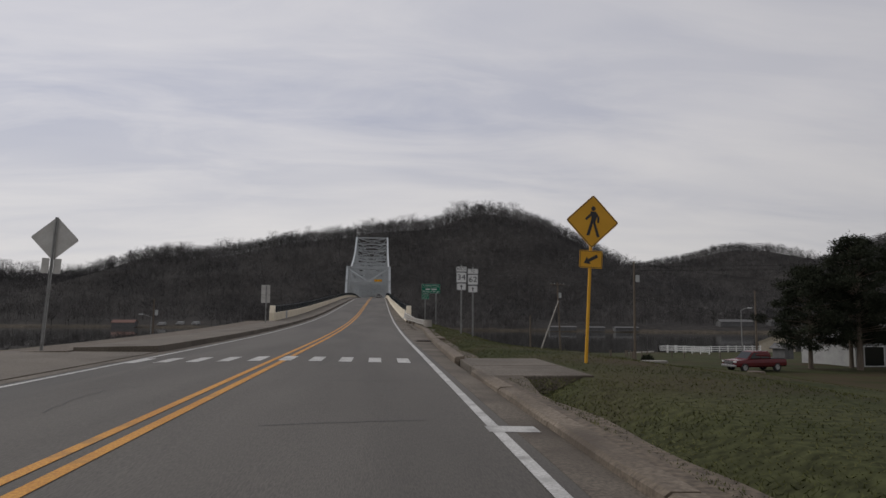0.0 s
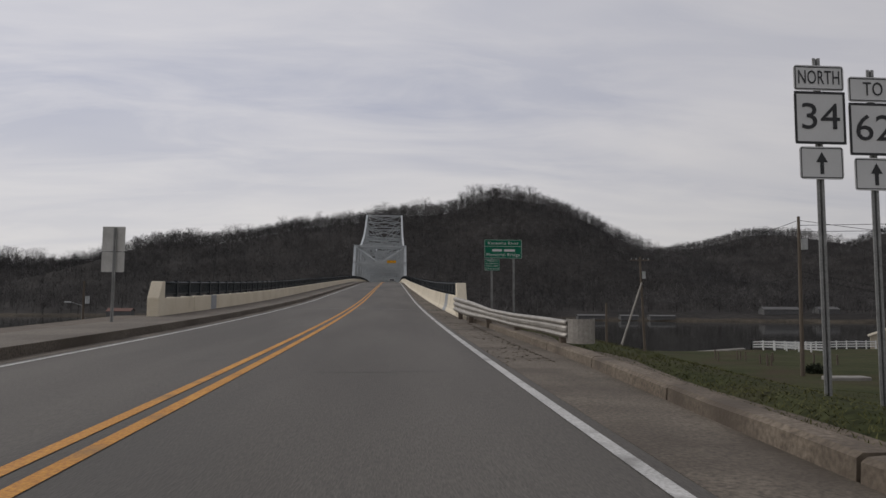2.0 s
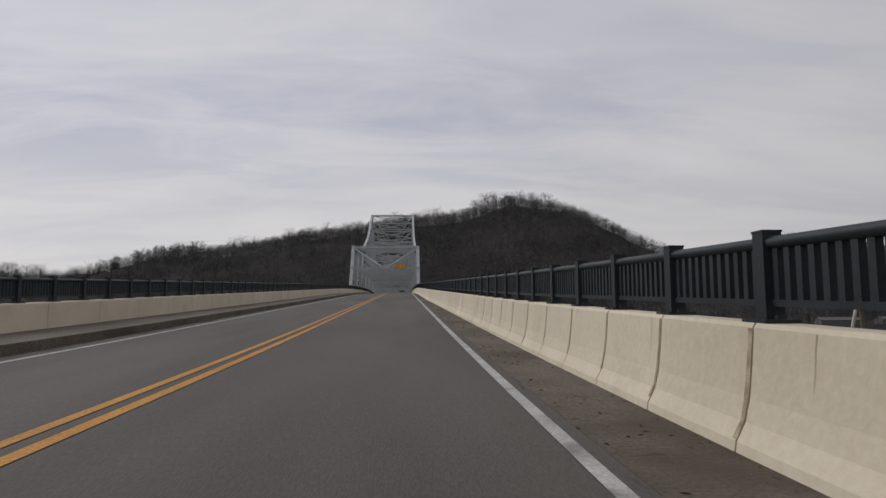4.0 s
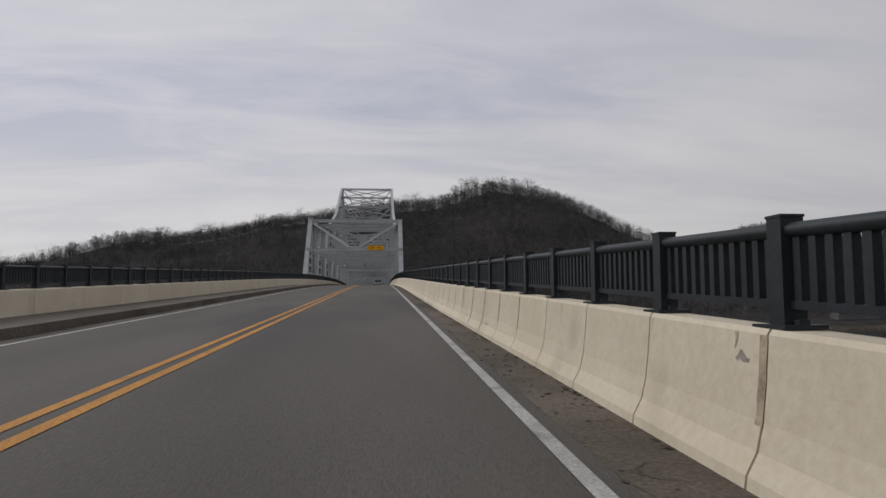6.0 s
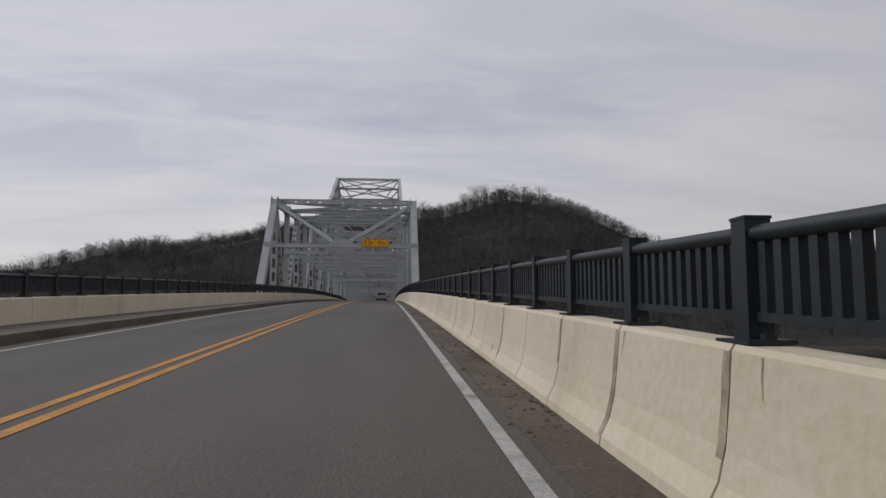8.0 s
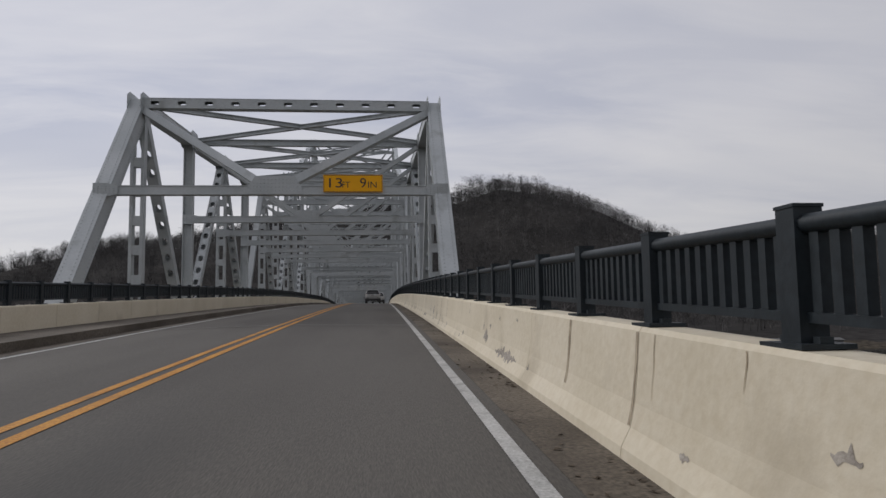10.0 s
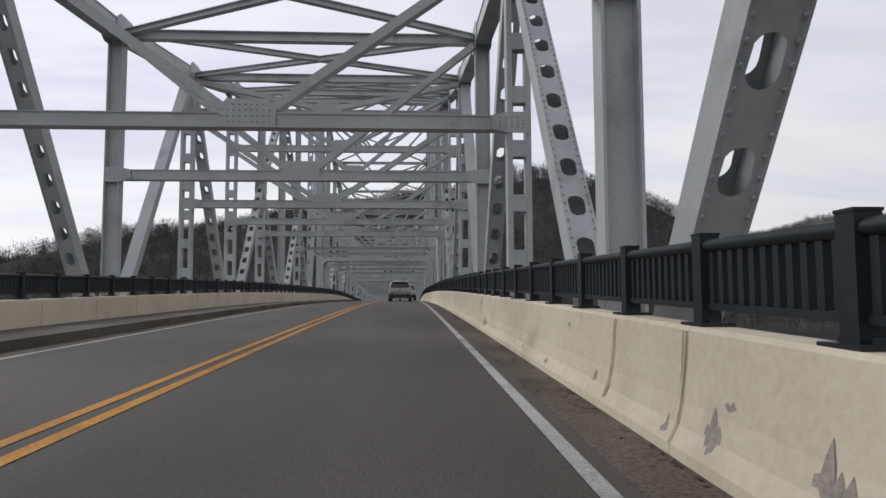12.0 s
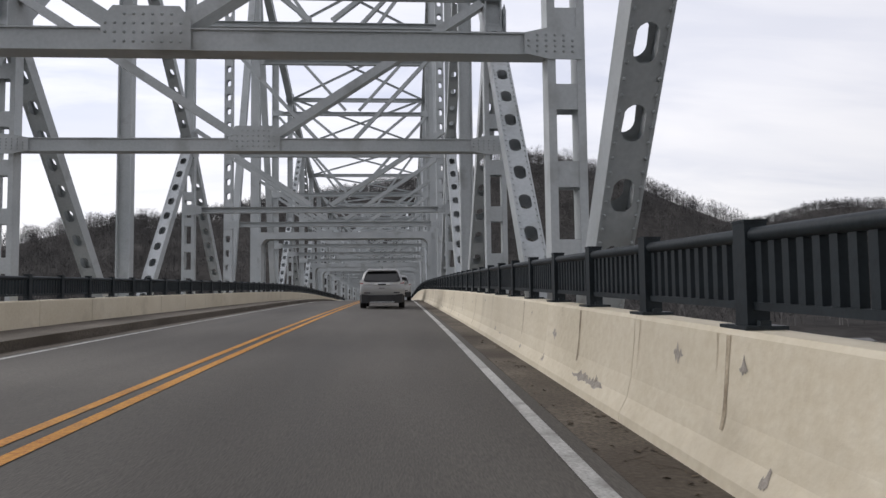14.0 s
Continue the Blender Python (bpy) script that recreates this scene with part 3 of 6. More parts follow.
        # flange lips round the opening on the near face
        for e in (-deep_y, deep_y):
            bm = bmesh.new()
            lip = [(c + math.copysign(0.07, (xa + xb) / 2 - c) * (1 if b < zb - 0.05 else 0.3), b - (0.07 if b > zb - 0.45 else 0)) for c, b in inner]
            sweep(bm, [[(c, e - 0.03 + y, d), (p, e - 0.03 + y, q), (p, e + 0.03 + y, q), (c, e + 0.03 + y, d)] for (c, d), (p, q) in zip(inner, lip)])
            part("flange", bm, M_steel, fr)
    # top strut
    bm = bmesh.new()
    if portal or kk in (8, 11):
        m, length = frame_of((XL + 0.2, yt, zt), (XR - 0.2, yt, zt), (0, 0, 1))
        for s in (-1, 1):
            box(bm, s * 0.2 - 0.012, s * 0.2 + 0.012, -0.2, 0.2, 0, length, m)
            plate_holes(bm, m, 0, length, 0.39, 1.0, 0.16, 0.34, s * 0.19)
    else:
        beam(bm, (XL + 0.2, yt, zt - 0.1), (XR - 0.2, yt, zt - 0.1), 0.3, 0.3)
    part("top_strut", bm, M_steel, fr)
    return fr


for k in range(1, N_ALL):
    if k == 8 or k == N_ALL - 8:
        continue
    sway_frame(k, k in (1, N_ALL - 1))

for k in range(1, N_ALL - 1):
    lb = thing("lateral_bracing", "silver-grey steel X bracing between the top chords", "bridge bracing", "top bracing of the bridge")
    for xa, xb in ((XL, XR), (XR, XL)):
        bm = bmesh.new()
        s = 1 if xb > xa else -1
        beam(bm, (xa + s * 0.2, node_y(k), high(k) + (0.0 if s > 0 else -0.03)), (xb - s * 0.2, node_y(k + 1), high(k + 1) + (0.0 if s > 0 else -0.03)), 0.14 if k > 8 else 0.2, 0.14 if k > 8 else 0.18)
        part("brace", bm, M_steel, lb)

# bridge deck slab and floor beams under the road
bm = bmesh.new()
ys = [61.0] + [v for v in YS if 61 < v < Y_FAR] + [Y_FAR]
sweep(bm, [[(a + flare(y) * f, y, road_z(y) - b) for a, b, f in ((-6.4, 0.36, 0), (4.6, 0.36, 1), (4.6, 0.66, 1), (-6.4, 0.66, 0))] for y in ys])
tagged(part("bridge_deck", bm, M_concrete), "grey concrete bridge deck slab", "bridge deck", kind="structure")

# ---- kerb and gutter before the bridge ----


def kerb_x(y):
    pts = ((-70, 4.0), (20, 4.1), (34, 4.5), (45, 4.95), (56, 4.85), (61.2, 4.62))
    for (a, xa), (b, xb) in zip(pts, pts[1:]):
        if y <= b:
            return xa + (xb - xa) * (y - a) / (b - a)
    return pts[-1][1]


ys_k = axis([(-60, 8, 8), (8, 61.2, 1.5)])
bm = bmesh.new()
sweep(bm, [[(3.7, y, road_z(y) - 0.07), (kerb_x(y) + 0.02, y, road_z(y) - 0.09), (kerb_x(y) + 0.02, y, road_z(y) - 0.4), (3.7, y, road_z(y) - 0.4)] for y in ys_k])
tagged(part("gutter", bm, M_shoulder), "wide broken concrete gutter with grit and cracks", "gutter", kind="structure")
rng = random.Random(9)
kerb = thing("kerb", "weathered brown-grey concrete kerb, chipped and stained", "kerb")
y = -19.0
while y < 58:
    d = 3.0
    if not 16.2 < y + 1 < 19.5:
        h = 0.13 if y > 18 else 0.06
        bm = bmesh.new()
        rows = []
        for i in range(4):
            yy = y + 0.02 + (d - 0.04) * i / 3
            kx, zb = kerb_x(yy), road_z(yy) - 0.09
            j = rng.uniform(-0.012, 0.012)
            rows.append([(kx, yy, zb - 0.2), (kx + 0.02, yy, zb + h + j), (kx + 0.06, yy, zb + h + 0.03 + j), (kx + 0.26, yy, zb + h + 0.035), (kx + 0.28, yy, zb - 0.2)])
        sweep(bm, rows)
        part("kerb_stone", bm, M_kerb, kerb)
    y += d

# storm drain in the gutter
M_iron = mat("rusty_cast_iron", (0.045, 0.036, 0.03), (0.075, 0.055, 0.042), 6, 0.8, 0.3)
e = thing("storm_drain", "rusty cast-iron storm drain grate set in the gutter", "drain", at=(4.16, 31.9, road_z(31.9) - 0.085))
bm = bmesh.new()
for x0, x1, y0, y1 in ((-0.34, -0.28, -0.6, 0.6), (0.28, 0.34, -0.6, 0.6), (-0.28, 0.28, -0.6, -0.54), (-0.28, 0.28, 0.54, 0.6)):
    box(bm, x0, x1, y0, y1, -0.02, 0.035)
part("grate_frame", bm, M_iron, e)
# no hole below: a near-black sheet gives the slots their shade
bm = bmesh.new()
box(bm, -0.28, 0.28, -0.54, 0.54, 0.003, 0.008)
part("sump", bm, M_dark, e, "thin dark sheet standing in for the shade between the grate bars")
for i in range(7):
    bm = bmesh.new()
    box(bm, -0.28, 0.28, -0.47 + i * 0.15, -0.41 + i * 0.15, 0.01, 0.03)
    part("grate_bar", bm, M_iron, e)
bm = bmesh.new()
box(bm, 4.62, 5.0, 31.0, 32.8, road_z(32) - 0.3, road_z(32) + 0.1)
bevel(bm, 0.04)
tagged(part("inlet_block", bm, M_kerb), "tan concrete kerb inlet block behind the drain", "kerb", kind="structure")

# verge soil beside the kerb
bm = bmesh.new()
sweep(bm, [[(kerb_x(y) + 0.2, y, road_z(y) - 0.01), (kerb_x(y) + 0.62 + 0.3 * noise.noise(Vector((0, y * 0.35, 0))), y, road_z(y) - 0.005)] for y in axis([(-10, 60, 0.7)])], close_ring=False)
tagged(part("verge", bm, M_dirt), "bare brown dirt verge behind the kerb", "verge", kind="structure")
# sidewalk landing of the crossing
bm = bmesh.new()
for i in range(2):
    box(bm, 4.25, 6.2, 15.8 + i * 2.3, 18.05 + i * 2.3, 0.1, 0.425)
bevel(bm, 0.015)
tagged(part("crossing_landing", bm, M_walk), "pale concrete landing slab at the crossing", "sidewalk", kind="structure")
bm = bmesh.new()
sweep(bm, [[(-8.4, y, 0.38), (-4.05, y, 0.36), (-4.05, y, 0.1), (-8.4, y, 0.1)] for y in (-60, 0, 23.9)])
tagged(part("sidewalk", bm, M_walk), "worn flush concrete sidewalk ramp", "sidewalk", kind="structure")
bm = bmesh.new()
sweep(bm, [[(-8.6, y, road_z(y) - 0.06), (-6.38, y, road_z(y) - 0.02), (-6.38, y, road_z(y) - 0.3), (-8.6, y, road_z(y) - 0.3)] for y in axis([(23.5, 61, 3)])])
tagged(part("verge", bm, M_dirt), "bare dirt and dead grass behind the sidewalk", "verge", kind="structure")

# crossing bars
for i in range(10):
    x = 2.75 - 0.69 * i
    bm = bmesh.new()
    vs = [bm.verts.new((x + a, 19.6 + b, road_z(18) + crown(x + a) + 0.008)) for a, b in ((0, 0), (0.3, 0), (0.3, 1.5), (0, 1.5))]
    bm.faces.new(vs)
    tagged(part("crossing_bar", bm, M_white), "worn white crosswalk bar painted on asphalt", "road marking", "bars of the crosswalk", "structure")
bm = bmesh.new()
sweep(bm, [[(3.42, 10.6 + e, 0.356), (3.95, 10.6 + e, 0.345)] for e in (0, 0.35)], close_ring=False)
tagged(part("stop_mark", bm, M_white), "short worn white painted bar by the edge line", "road marking", kind="structure")

# deck joints and cracks across the carriageway
M_joint = mat("steel_deck_joint", (0.16, 0.155, 0.145), (0.21, 0.205, 0.19), 3, 0.7, 0.2)
M_crack = mat("tar_filled_crack", (0.03, 0.03, 0.03), (0.05, 0.05, 0.05), 5, 0.8, 0.1)
for y in (67.6, 187.0):
    bm = bmesh.new()
    for o, w in ((0, 0.06), (0.1, 0.06)):
        sweep(bm, [[(x, y + o + e, road_z(y + o + e) + crown(x) + 0.010) for x in (-4.0, 0, 4.2)] for e in (0, w)], close_ring=False)
    tagged(part("deck_joint", bm, M_joint), "pale steel expansion joint across the deck", "expansion joint", "joints of the deck", "structure")
rng = random.Random(21)
for i in range(26):
    y = rng.uniform(6, 62)
    x = rng.choice((-2.6, -1.1, 0.9, 1.2, 2.8)) + rng.uniform(-0.4, 0.4)
    bm = bmesh.new()
    pts = []
    across = rng.random() < 0.5
    for j in range(12):
        x += rng.uniform(-0.06, 0.06) + (0.16 if across else 0)
        y += rng.uniform(0.0, 0.08) if across else rng.uniform(0.1, 0.35)
        pts.append((max(min(x, 3.6), -3.6), y))
    wv = (0.0, 0.012) if across else (0.012, 0.0)
    sweep(bm, [[(a, b, road_z(b) + crown(a) + 0.004), (a + wv[0], b + wv[1] * 1.6, road_z(b) + crown(a) + 0.004)] for a, b in pts], close_ring=False)
    tagged(part("road_crack", bm, M_crack), "thin dark crack in the asphalt", "crack", "cracks in the road", "structure")

# ---- barrier end pillars ----


def end_pillar(x, y0, z0, h, sgn, label):
    bm = bmesh.new()
    prof = [(-0.95, -0.2), (-0.95, 0.05), (-0.75, h * 0.5), (-0.32, h), (0.0, h), (0.0, -0.2)] if sgn > 0 else [(-0.6, -0.2), (-0.6, h * 0.55), (-0.26, h), (0.0, h), (0.0, -0.2)]
    rows = [[(x + e, y0 + a, z0 + b) for a, b in prof] for e in (-0.2, 0.2)]
    sweep(bm, rows)
    bmesh.ops.recalc_face_normals(bm, faces=bm.faces)
    bevel(bm, 0.02)
    ob = part("end_pillar", bm, M_barrier)
    return tagged(ob, label, "barrier pillar", "end pillars of the barriers")


end_pillar(4.80, 61.95, road_z(61.6) - 0.08, 1.38, 1, "cream-painted concrete end pillar with a sloped face beside the guardrail")
end_pillar(-6.18, 58.4, road_z(57.6), 1.28, -1, "cream-painted concrete end pillar at the sidewalk parapet")
bm = barrier_piece(PLAIN, BAR_L, -1, 58.4, 61.98, WALK)
part("barrier_panel", bm, M_barrier, barrier_l)

# ---- guardrail ----
GR = [(5.12, 46.0, 1.06, 0.33), (5.10, 47.7, 1.08, 0.33), (4.98, 50.7, 1.10, 0.33), (4.84, 53.6, 1.17, 0.33), (4.62, 56.6, 1.38, 0.53), (4.50, 58.2, 1.46, 0.56), (4.47, 60.8, 1.54, 0.56)]
rail_g = thing("guardrail", "dull galvanised steel guardrail with bolts and a rounded end", "guardrail")
WAVE = [(-0.0, 0.0), (-0.02, 0.03), (-0.062, 0.10), (-0.062, 0.20), (-0.01, 0.28), (0.0, 0.33), (-0.01, 0.38), (-0.062, 0.45), (-0.062, 0.55), (-0.01, 0.63), (0.0, 0.67), (-0.01, 0.71), (-0.062, 0.79), (-0.062, 0.90), (-0.03, 0.97), (0.0, 1.0)]


def rail_at(y):
    cols = list(zip(*GR))
    return [float(np.interp(y, cols[1], cols[i])) for i in (0, 2, 3)]


bm = bmesh.new()
rows = []
for y in np.arange(46.0, 60.81, 0.4):
    x, top, tall = rail_at(y)
    # two waves on the low rail, three where it is tall
    k = min(max((tall - 0.33) / 0.2, 0), 1)
    prof = [(a * (k if 0.34 < b < 0.66 else 1) + (-0.045 * (1 - k) if 0.36 < b < 0.64 else 0), b) for a, b in WAVE]
    rows.append([(x + a, y, top - tall + b * tall) for a, b in prof] + [(x + a + 0.012, y, top - tall + b * tall) for a, b in reversed(prof)])
sweep(bm, rows)
part("rail_beam", bm, M_galv, rail_g, smooth=True)
bm = bmesh.new()
rows = []
for t in np.linspace(0, math.pi, 10):
    cx, cy = 5.34 - 0.25 * math.cos(t), 46.05 - 0.34 * math.sin(t)
    ix, iy = 5.34 - 0.235 * math.cos(t), 46.05 - 0.325 * math.sin(t)
    rows.append([(cx, cy, 0.66), (cx, cy, 1.09), (ix, iy, 1.09), (ix, iy, 0.66)])
sweep(bm, rows)
part("end_cap", bm, M_galv, rail_g, "rounded galvanised end shoe", smooth=False)
for y in (46.7, 50.7, 54.3, 57.1, 59.7):
    x, top, tall = rail_at(y)
    bm = bmesh.new()
    box(bm, x + 0.02, x + 0.18, y - 0.08, y + 0.08, top - 1.5, top - 0.04)
    bevel(bm, 0.01)
    part("guardrail_post", bm, M_wood, rail_g, "weathered timber post")
bolt_me = None
for i in range(14):
    t = i / 13
    y = 46.7 + t * 14
    x, z, tall = rail_at(y)
    for dz in ((-0.345 * tall, -0.67 * tall) if tall > 0.45 else (-0.5 * tall,)):
        if bolt_me is None:
            b2 = bmesh.new()
            bmesh.ops.create_uvsphere(b2, u_segments=6, v_segments=4, radius=0.017)
            bolt_me = finish(b2, "bolt")
            bolt_me.materials.append(M_galv)
        o = part("bolt", bolt_me, None, rail_g)
        o.location = (x - 0.012 - (0.04 if tall < 0.45 else 0), y + 0.1 * (dz < -0.3), z + dz)

# ---- railings on the barriers ----


def railing(side, y_start, y_end, label):
    sgn = 1 if side == "r" else -1
    bar = BAR_R if sgn > 0 else BAR_L
    base = 0.825 if sgn > 0 else 0.62 + WALK

    def px(y):
        return bar + sgn * ((flare(y) if sgn > 0 else 0) + (0.33 if sgn > 0 else 0.16))

    def pz(y):
        return road_z(y) + crown(bar) + base

    rl = thing("bridge_railing", label, "railing", "railings of the bridge")
    height = 0.575
    ys = [y_start] + [v for v in YS if y_start < v < y_end] + [y_end]
    bm = bmesh.new()
    ring = [(math.cos(a) * 0.055, math.sin(a) * 0.045) for a in np.linspace(0, 2 * math.pi, 10)[:-1]]
    sweep(bm, [[(px(y) + a, y, pz(y) + height - 0.05 + b) for a, b in ring] for y in ys])
    part("top_rail", bm, M_rail, rl, smooth=True)
    bm = bmesh.new()
    sweep(bm, [[(px(y) + a, y, pz(y) + 0.13 + b) for a, b in ((-0.03, -0.022), (0.03, -0.022), (0.03, 0.022), (-0.03, 0.022))] for y in ys])
    part("bottom_rail", bm, M_rail, rl)
    b2 = bmesh.new()
    box(b2, -0.065, 0.065, -0.065, 0.065, 0, height + 0.02)
    box(b2, -0.07, 0.07, -0.07, 0.07, height + 0.02, height + 0.035)
    box(b2, -0.12, 0.12, -0.15, 0.15, 0, 0.022)
    for s in (-1, 1):
        box(b2, -0.03, 0.03, s * 0.115 - 0.022, s * 0.115 + 0.022, 0.022, 0.05)
    post_me = finish(b2, "post")
    post_me.materials.append(M_rail)
    b2 = bmesh.new()
    box(b2, -0.024, 0.024, -0.029, 0.029, 0.152, height - 0.08)
    bal_me = finish(b2, "baluster")
    bal_me.materials.append(M_rail)
    rest_v, rest_f = [], []
    n = int((y_end - y_start) / BAY)
    for i in range(n + 1):
        y = y_start + i * BAY + (0.03 if sgn > 0 else 0)
        if y < 320:
            o = part("post", post_me, None, rl)
            o.location = (px(y), y, pz(y))
        if i == n:
            break
        for j in range(11):
            yb = y + (j + 1) * BAY / 12
            if sgn > 0 and 197 < yb < 239:
                o = part("baluster", bal_me, None, rl)
                o.location = (px(yb), yb, pz(yb))
            elif yb < 330:
                k = len(rest_v)
                x0, z0 = px(yb), pz(yb)
                rest_v += [(x0 + a, yb + b, z0 + c) for a in (-0.024, 0.024) for b in (-0.029, 0.029) for c in (0.152, height - 0.08)]
                rest_f += [tuple(k + q for q in f) for f in ((0, 1, 3, 2), (4, 6, 7, 5), (0, 4, 5, 1), (2, 3, 7, 6))]
    me = bpy.data.meshes.new("balustrade_infill")
    me.from_pydata(rest_v, [], rest_f)
    tagged(part("balustrade_infill", me, M_rail, rl), kind="stuff")
    return rl


railing("r", BAY_0 + BAY, 500, "dark green-black steel bridge railing with square balusters on the barrier")
railing("l", 58.6, 500, "dark green-black steel bridge railing with square balusters on the parapet")

# ---- chipped paint and streaks on the barrier faces ----


def face_point(y, h):
    """A point h above the foot on the sloped road face of the barrier."""
    prof = JERSEY
    for (xa, za), (xb, zb) in zip(prof, prof[1:6]):
        if za <= h <= zb:
            t = (h - za) / (zb - za) if zb > za else 0
            return Vector((BAR_R + flare(y) + xa + (xb - xa) * t, y, road_z(y) + crown(BAR_R) + h))
    return Vector((BAR_R + flare(y) + 0.19, y, road_z(y) + crown(BAR_R) + h))


def chip(y, h, w, tall, seed, material, name, label):
    """A jagged patch: spikes upward from an uneven foot."""
    r = random.Random(seed)
    n = max(8, int(w / 0.022))
    lower, upper = [], []
    for i in range(n + 1):
        t = i / n
        yy = y - w + 2 * w * t + r.uniform(-0.3, 0.3) * w / n
        env = math.sin(math.pi * (0.06 + 0.88 * t))
        upper.append((yy, min(h + tall * env * r.choice((0.2, 0.45, 0.7, 1.0, 1.3)) * r.uniform(0.7, 1.1), 0.785)))
        lower.append((yy, max(h - tall * env * r.choice((0.15, 0.4, 0.8)) * r.uniform(0.6, 1.1), 0.10)))
    bm = bmesh.new()
    off = Vector((-0.0025, 0, 0.0))
    sweep(bm, [[face_point(*a) + off, face_point((a[0] + b[0]) / 2, (a[1] + b[1]) / 2) + off, face_point(*b) + off] for a, b in zip(lower, upper)], close_ring=False)
    return part(name, bm, material, barrier_r, label)


CHIP = "patch of peeled paint showing grey concrete"
r = random.Random(31)
y = 100.0
while y < 275:
    if r.random() < (0.6 if y > 168 else 0.15):
        low_one = r.random() < 0.65
        chip(y, r.uniform(0.12, 0.22) if low_one else r.uniform(0.4, 0.68), r.uniform(0.02, 0.10), r.uniform(0.03, 0.09), r.random(), M_peel, "paint_chip", CHIP)
    y += r.uniform(0.3, 1.2)
for y, h, w, tall in ((210.6, 0.20, 0.42, 0.16), (211.9, 0.62, 0.10, 0.10), (213.4, 0.66, 0.05, 0.05), (191.5, 0.16, 0.5, 0.07), (189.6, 0.40, 0.05, 0.12), (188.2, 0.36, 0.12, 0.20), (187.0, 0.28, 0.06, 0.16), (176.5, 0.2, 0.7, 0.10), (178.2, 0.3, 0.2, 0.14), (221.0, 0.5, 0.09, 0.12), (228.0, 0.16, 0.5, 0.06), (198.0, 0.24, 0.14, 0.18), (199.1, 0.22, 0.10, 0.15)):
    chip(y, h, w, tall, y, M_peel, "paint_chip", CHIP)
# narrow upright flakes in clusters
for yc, hc, n in ((191.8, 0.50, 4), (189.3, 0.50, 6), (188.4, 0.42, 3), (187.3, 0.30, 4), (186.0, 0.28, 6), (185.4, 0.24, 6), (184.9, 0.22, 5), (184.0, 0.18, 3), (206.4, 0.45, 4), (215.2, 0.3, 5)):
    for _ in range(n):
        chip(yc + r.gauss(0, 0.16), min(max(hc + r.gauss(0, 0.07), 0.14), 0.66), r.uniform(0.007, 0.02), r.uniform(0.03, 0.12), r.random(), M_peel, "paint_chip", CHIP)
y = 72.0
while y < 262:
    k = r.uniform(0.003, 0.007)
    broad = r.random() < 0.16
    if broad:
        k *= 4
    bm = bmesh.new()
    hs = np.linspace(0.79, r.uniform(0.35, 0.7), 5)
    drift = [0]
    for _ in hs:
        drift.append(drift[-1] + r.uniform(-0.012, 0.012))
    sweep(bm, [[face_point(y + d, h) + Vector((-0.004, -k * (1 - 0.7 * i / 4), 0)), face_point(y + d, h) + Vector((-0.004, k * (1 - 0.7 * i / 4), 0))] for i, (h, d) in enumerate(zip(hs, drift))], close_ring=False)
    part("streak", bm, M_streak, barrier_r, "thin brown rust and dirt streak")
    y += r.uniform(0.9, 3.2)

# rusty run-off below some posts
for n in range(3, 130):
    y = BAY_0 + n * BAY
    if y > 250 or r.random() < (0.25 if y < 170 else 0.7):
        continue
    bm = bmesh.new()
    k = r.uniform(0.015, 0.042)
    hs = np.linspace(0.79, r.uniform(0.05, 0.4), 7)
    sweep(bm, [[face_point(y + 0.03 - k * r.uniform(0.7, 1.1), h) + Vector((-0.003, 0, 0)), face_point(y + 0.03 + k * r.uniform(0.7, 1.1), h) + Vector((-0.003, 0, 0))] for h in hs], close_ring=False)
    part("stain", bm, M_stain, barrier_r, "broad brown run-off stain below a post")

# ---- signs ----


def plate(w, h, material, radius=0.04, t=0.004):
    """A rounded sign blank facing -y, centred on its origin."""
    bm = bmesh.new()
    ring = []
    for cx, cz, a0 in ((w / 2 - radius, h / 2 - radius, 0), (-w / 2 + radius, h / 2 - radius, 90), (-w / 2 + radius, -h / 2 + radius, 180), (w / 2 - radius, -h / 2 + radius, 270)):
        for i in range(4):
            a = radians(a0 + 30 * i)
            ring.append((cx + math.cos(a) * radius, cz + math.sin(a) * radius))
    sweep(bm, [[(a, e, b) for a, b in ring] for e in (-t, t)])
    bmesh.ops.recalc_face_normals(bm, faces=bm.faces)
    return bm


def frame_ring(w, h, edge, material_t, inset=0.015, y=-0.007):
    bm = bmesh.new()
    o = [(-w / 2 + inset, -h / 2 + inset), (w / 2 - inset, -h / 2 + inset), (w / 2 - inset, h / 2 - inset), (-w / 2 + inset, h / 2 - inset)]
    i = [(a - math.copysign(edge, a), b - math.copysign(edge, b)) for a, b in o]
    ov, iv = [bm.verts.new((a, y, b)) for a, b in o], [bm.verts.new((a, y, b)) for a, b in i]
    for k in range(4):
        bm.faces.new((ov[k], ov[(k + 1) % 4], iv[(k + 1) % 4], iv[k]))
    return bm


def place(ob, x, y, z, rz=0.0):
    ob.matrix_basis = pose(x, y, z, 0, 0, rz)
    return ob


def lettering(text, size, x, z, material, parent, spacing=1.0, y=-0.008, wide=None):
    me = text_mesh(text, size, 0.0015, spacing)
    me.materials.append(material)
    xs = [v.co.x for v in me.vertices]
    k = 1.0
    if wide:
        k = wide / (max(xs) - min(xs))
    o = part("lettering", me, None, parent)
    o.matrix_basis = Matrix.Translation((x, y, z)) @ Matrix.Rotation(radians(90), 4, "X") @ Matrix.Diagonal((k, 1, 1, 1))
    return o


def bar_of(w, h, x, z, material, parent, y=-0.008):
    bm = bmesh.new()
    box(bm, x - w / 2, x + w / 2, y - 0.001, y + 0.002, z - h / 2, z + h / 2)
    return part("lettering_bar", bm, material, parent)


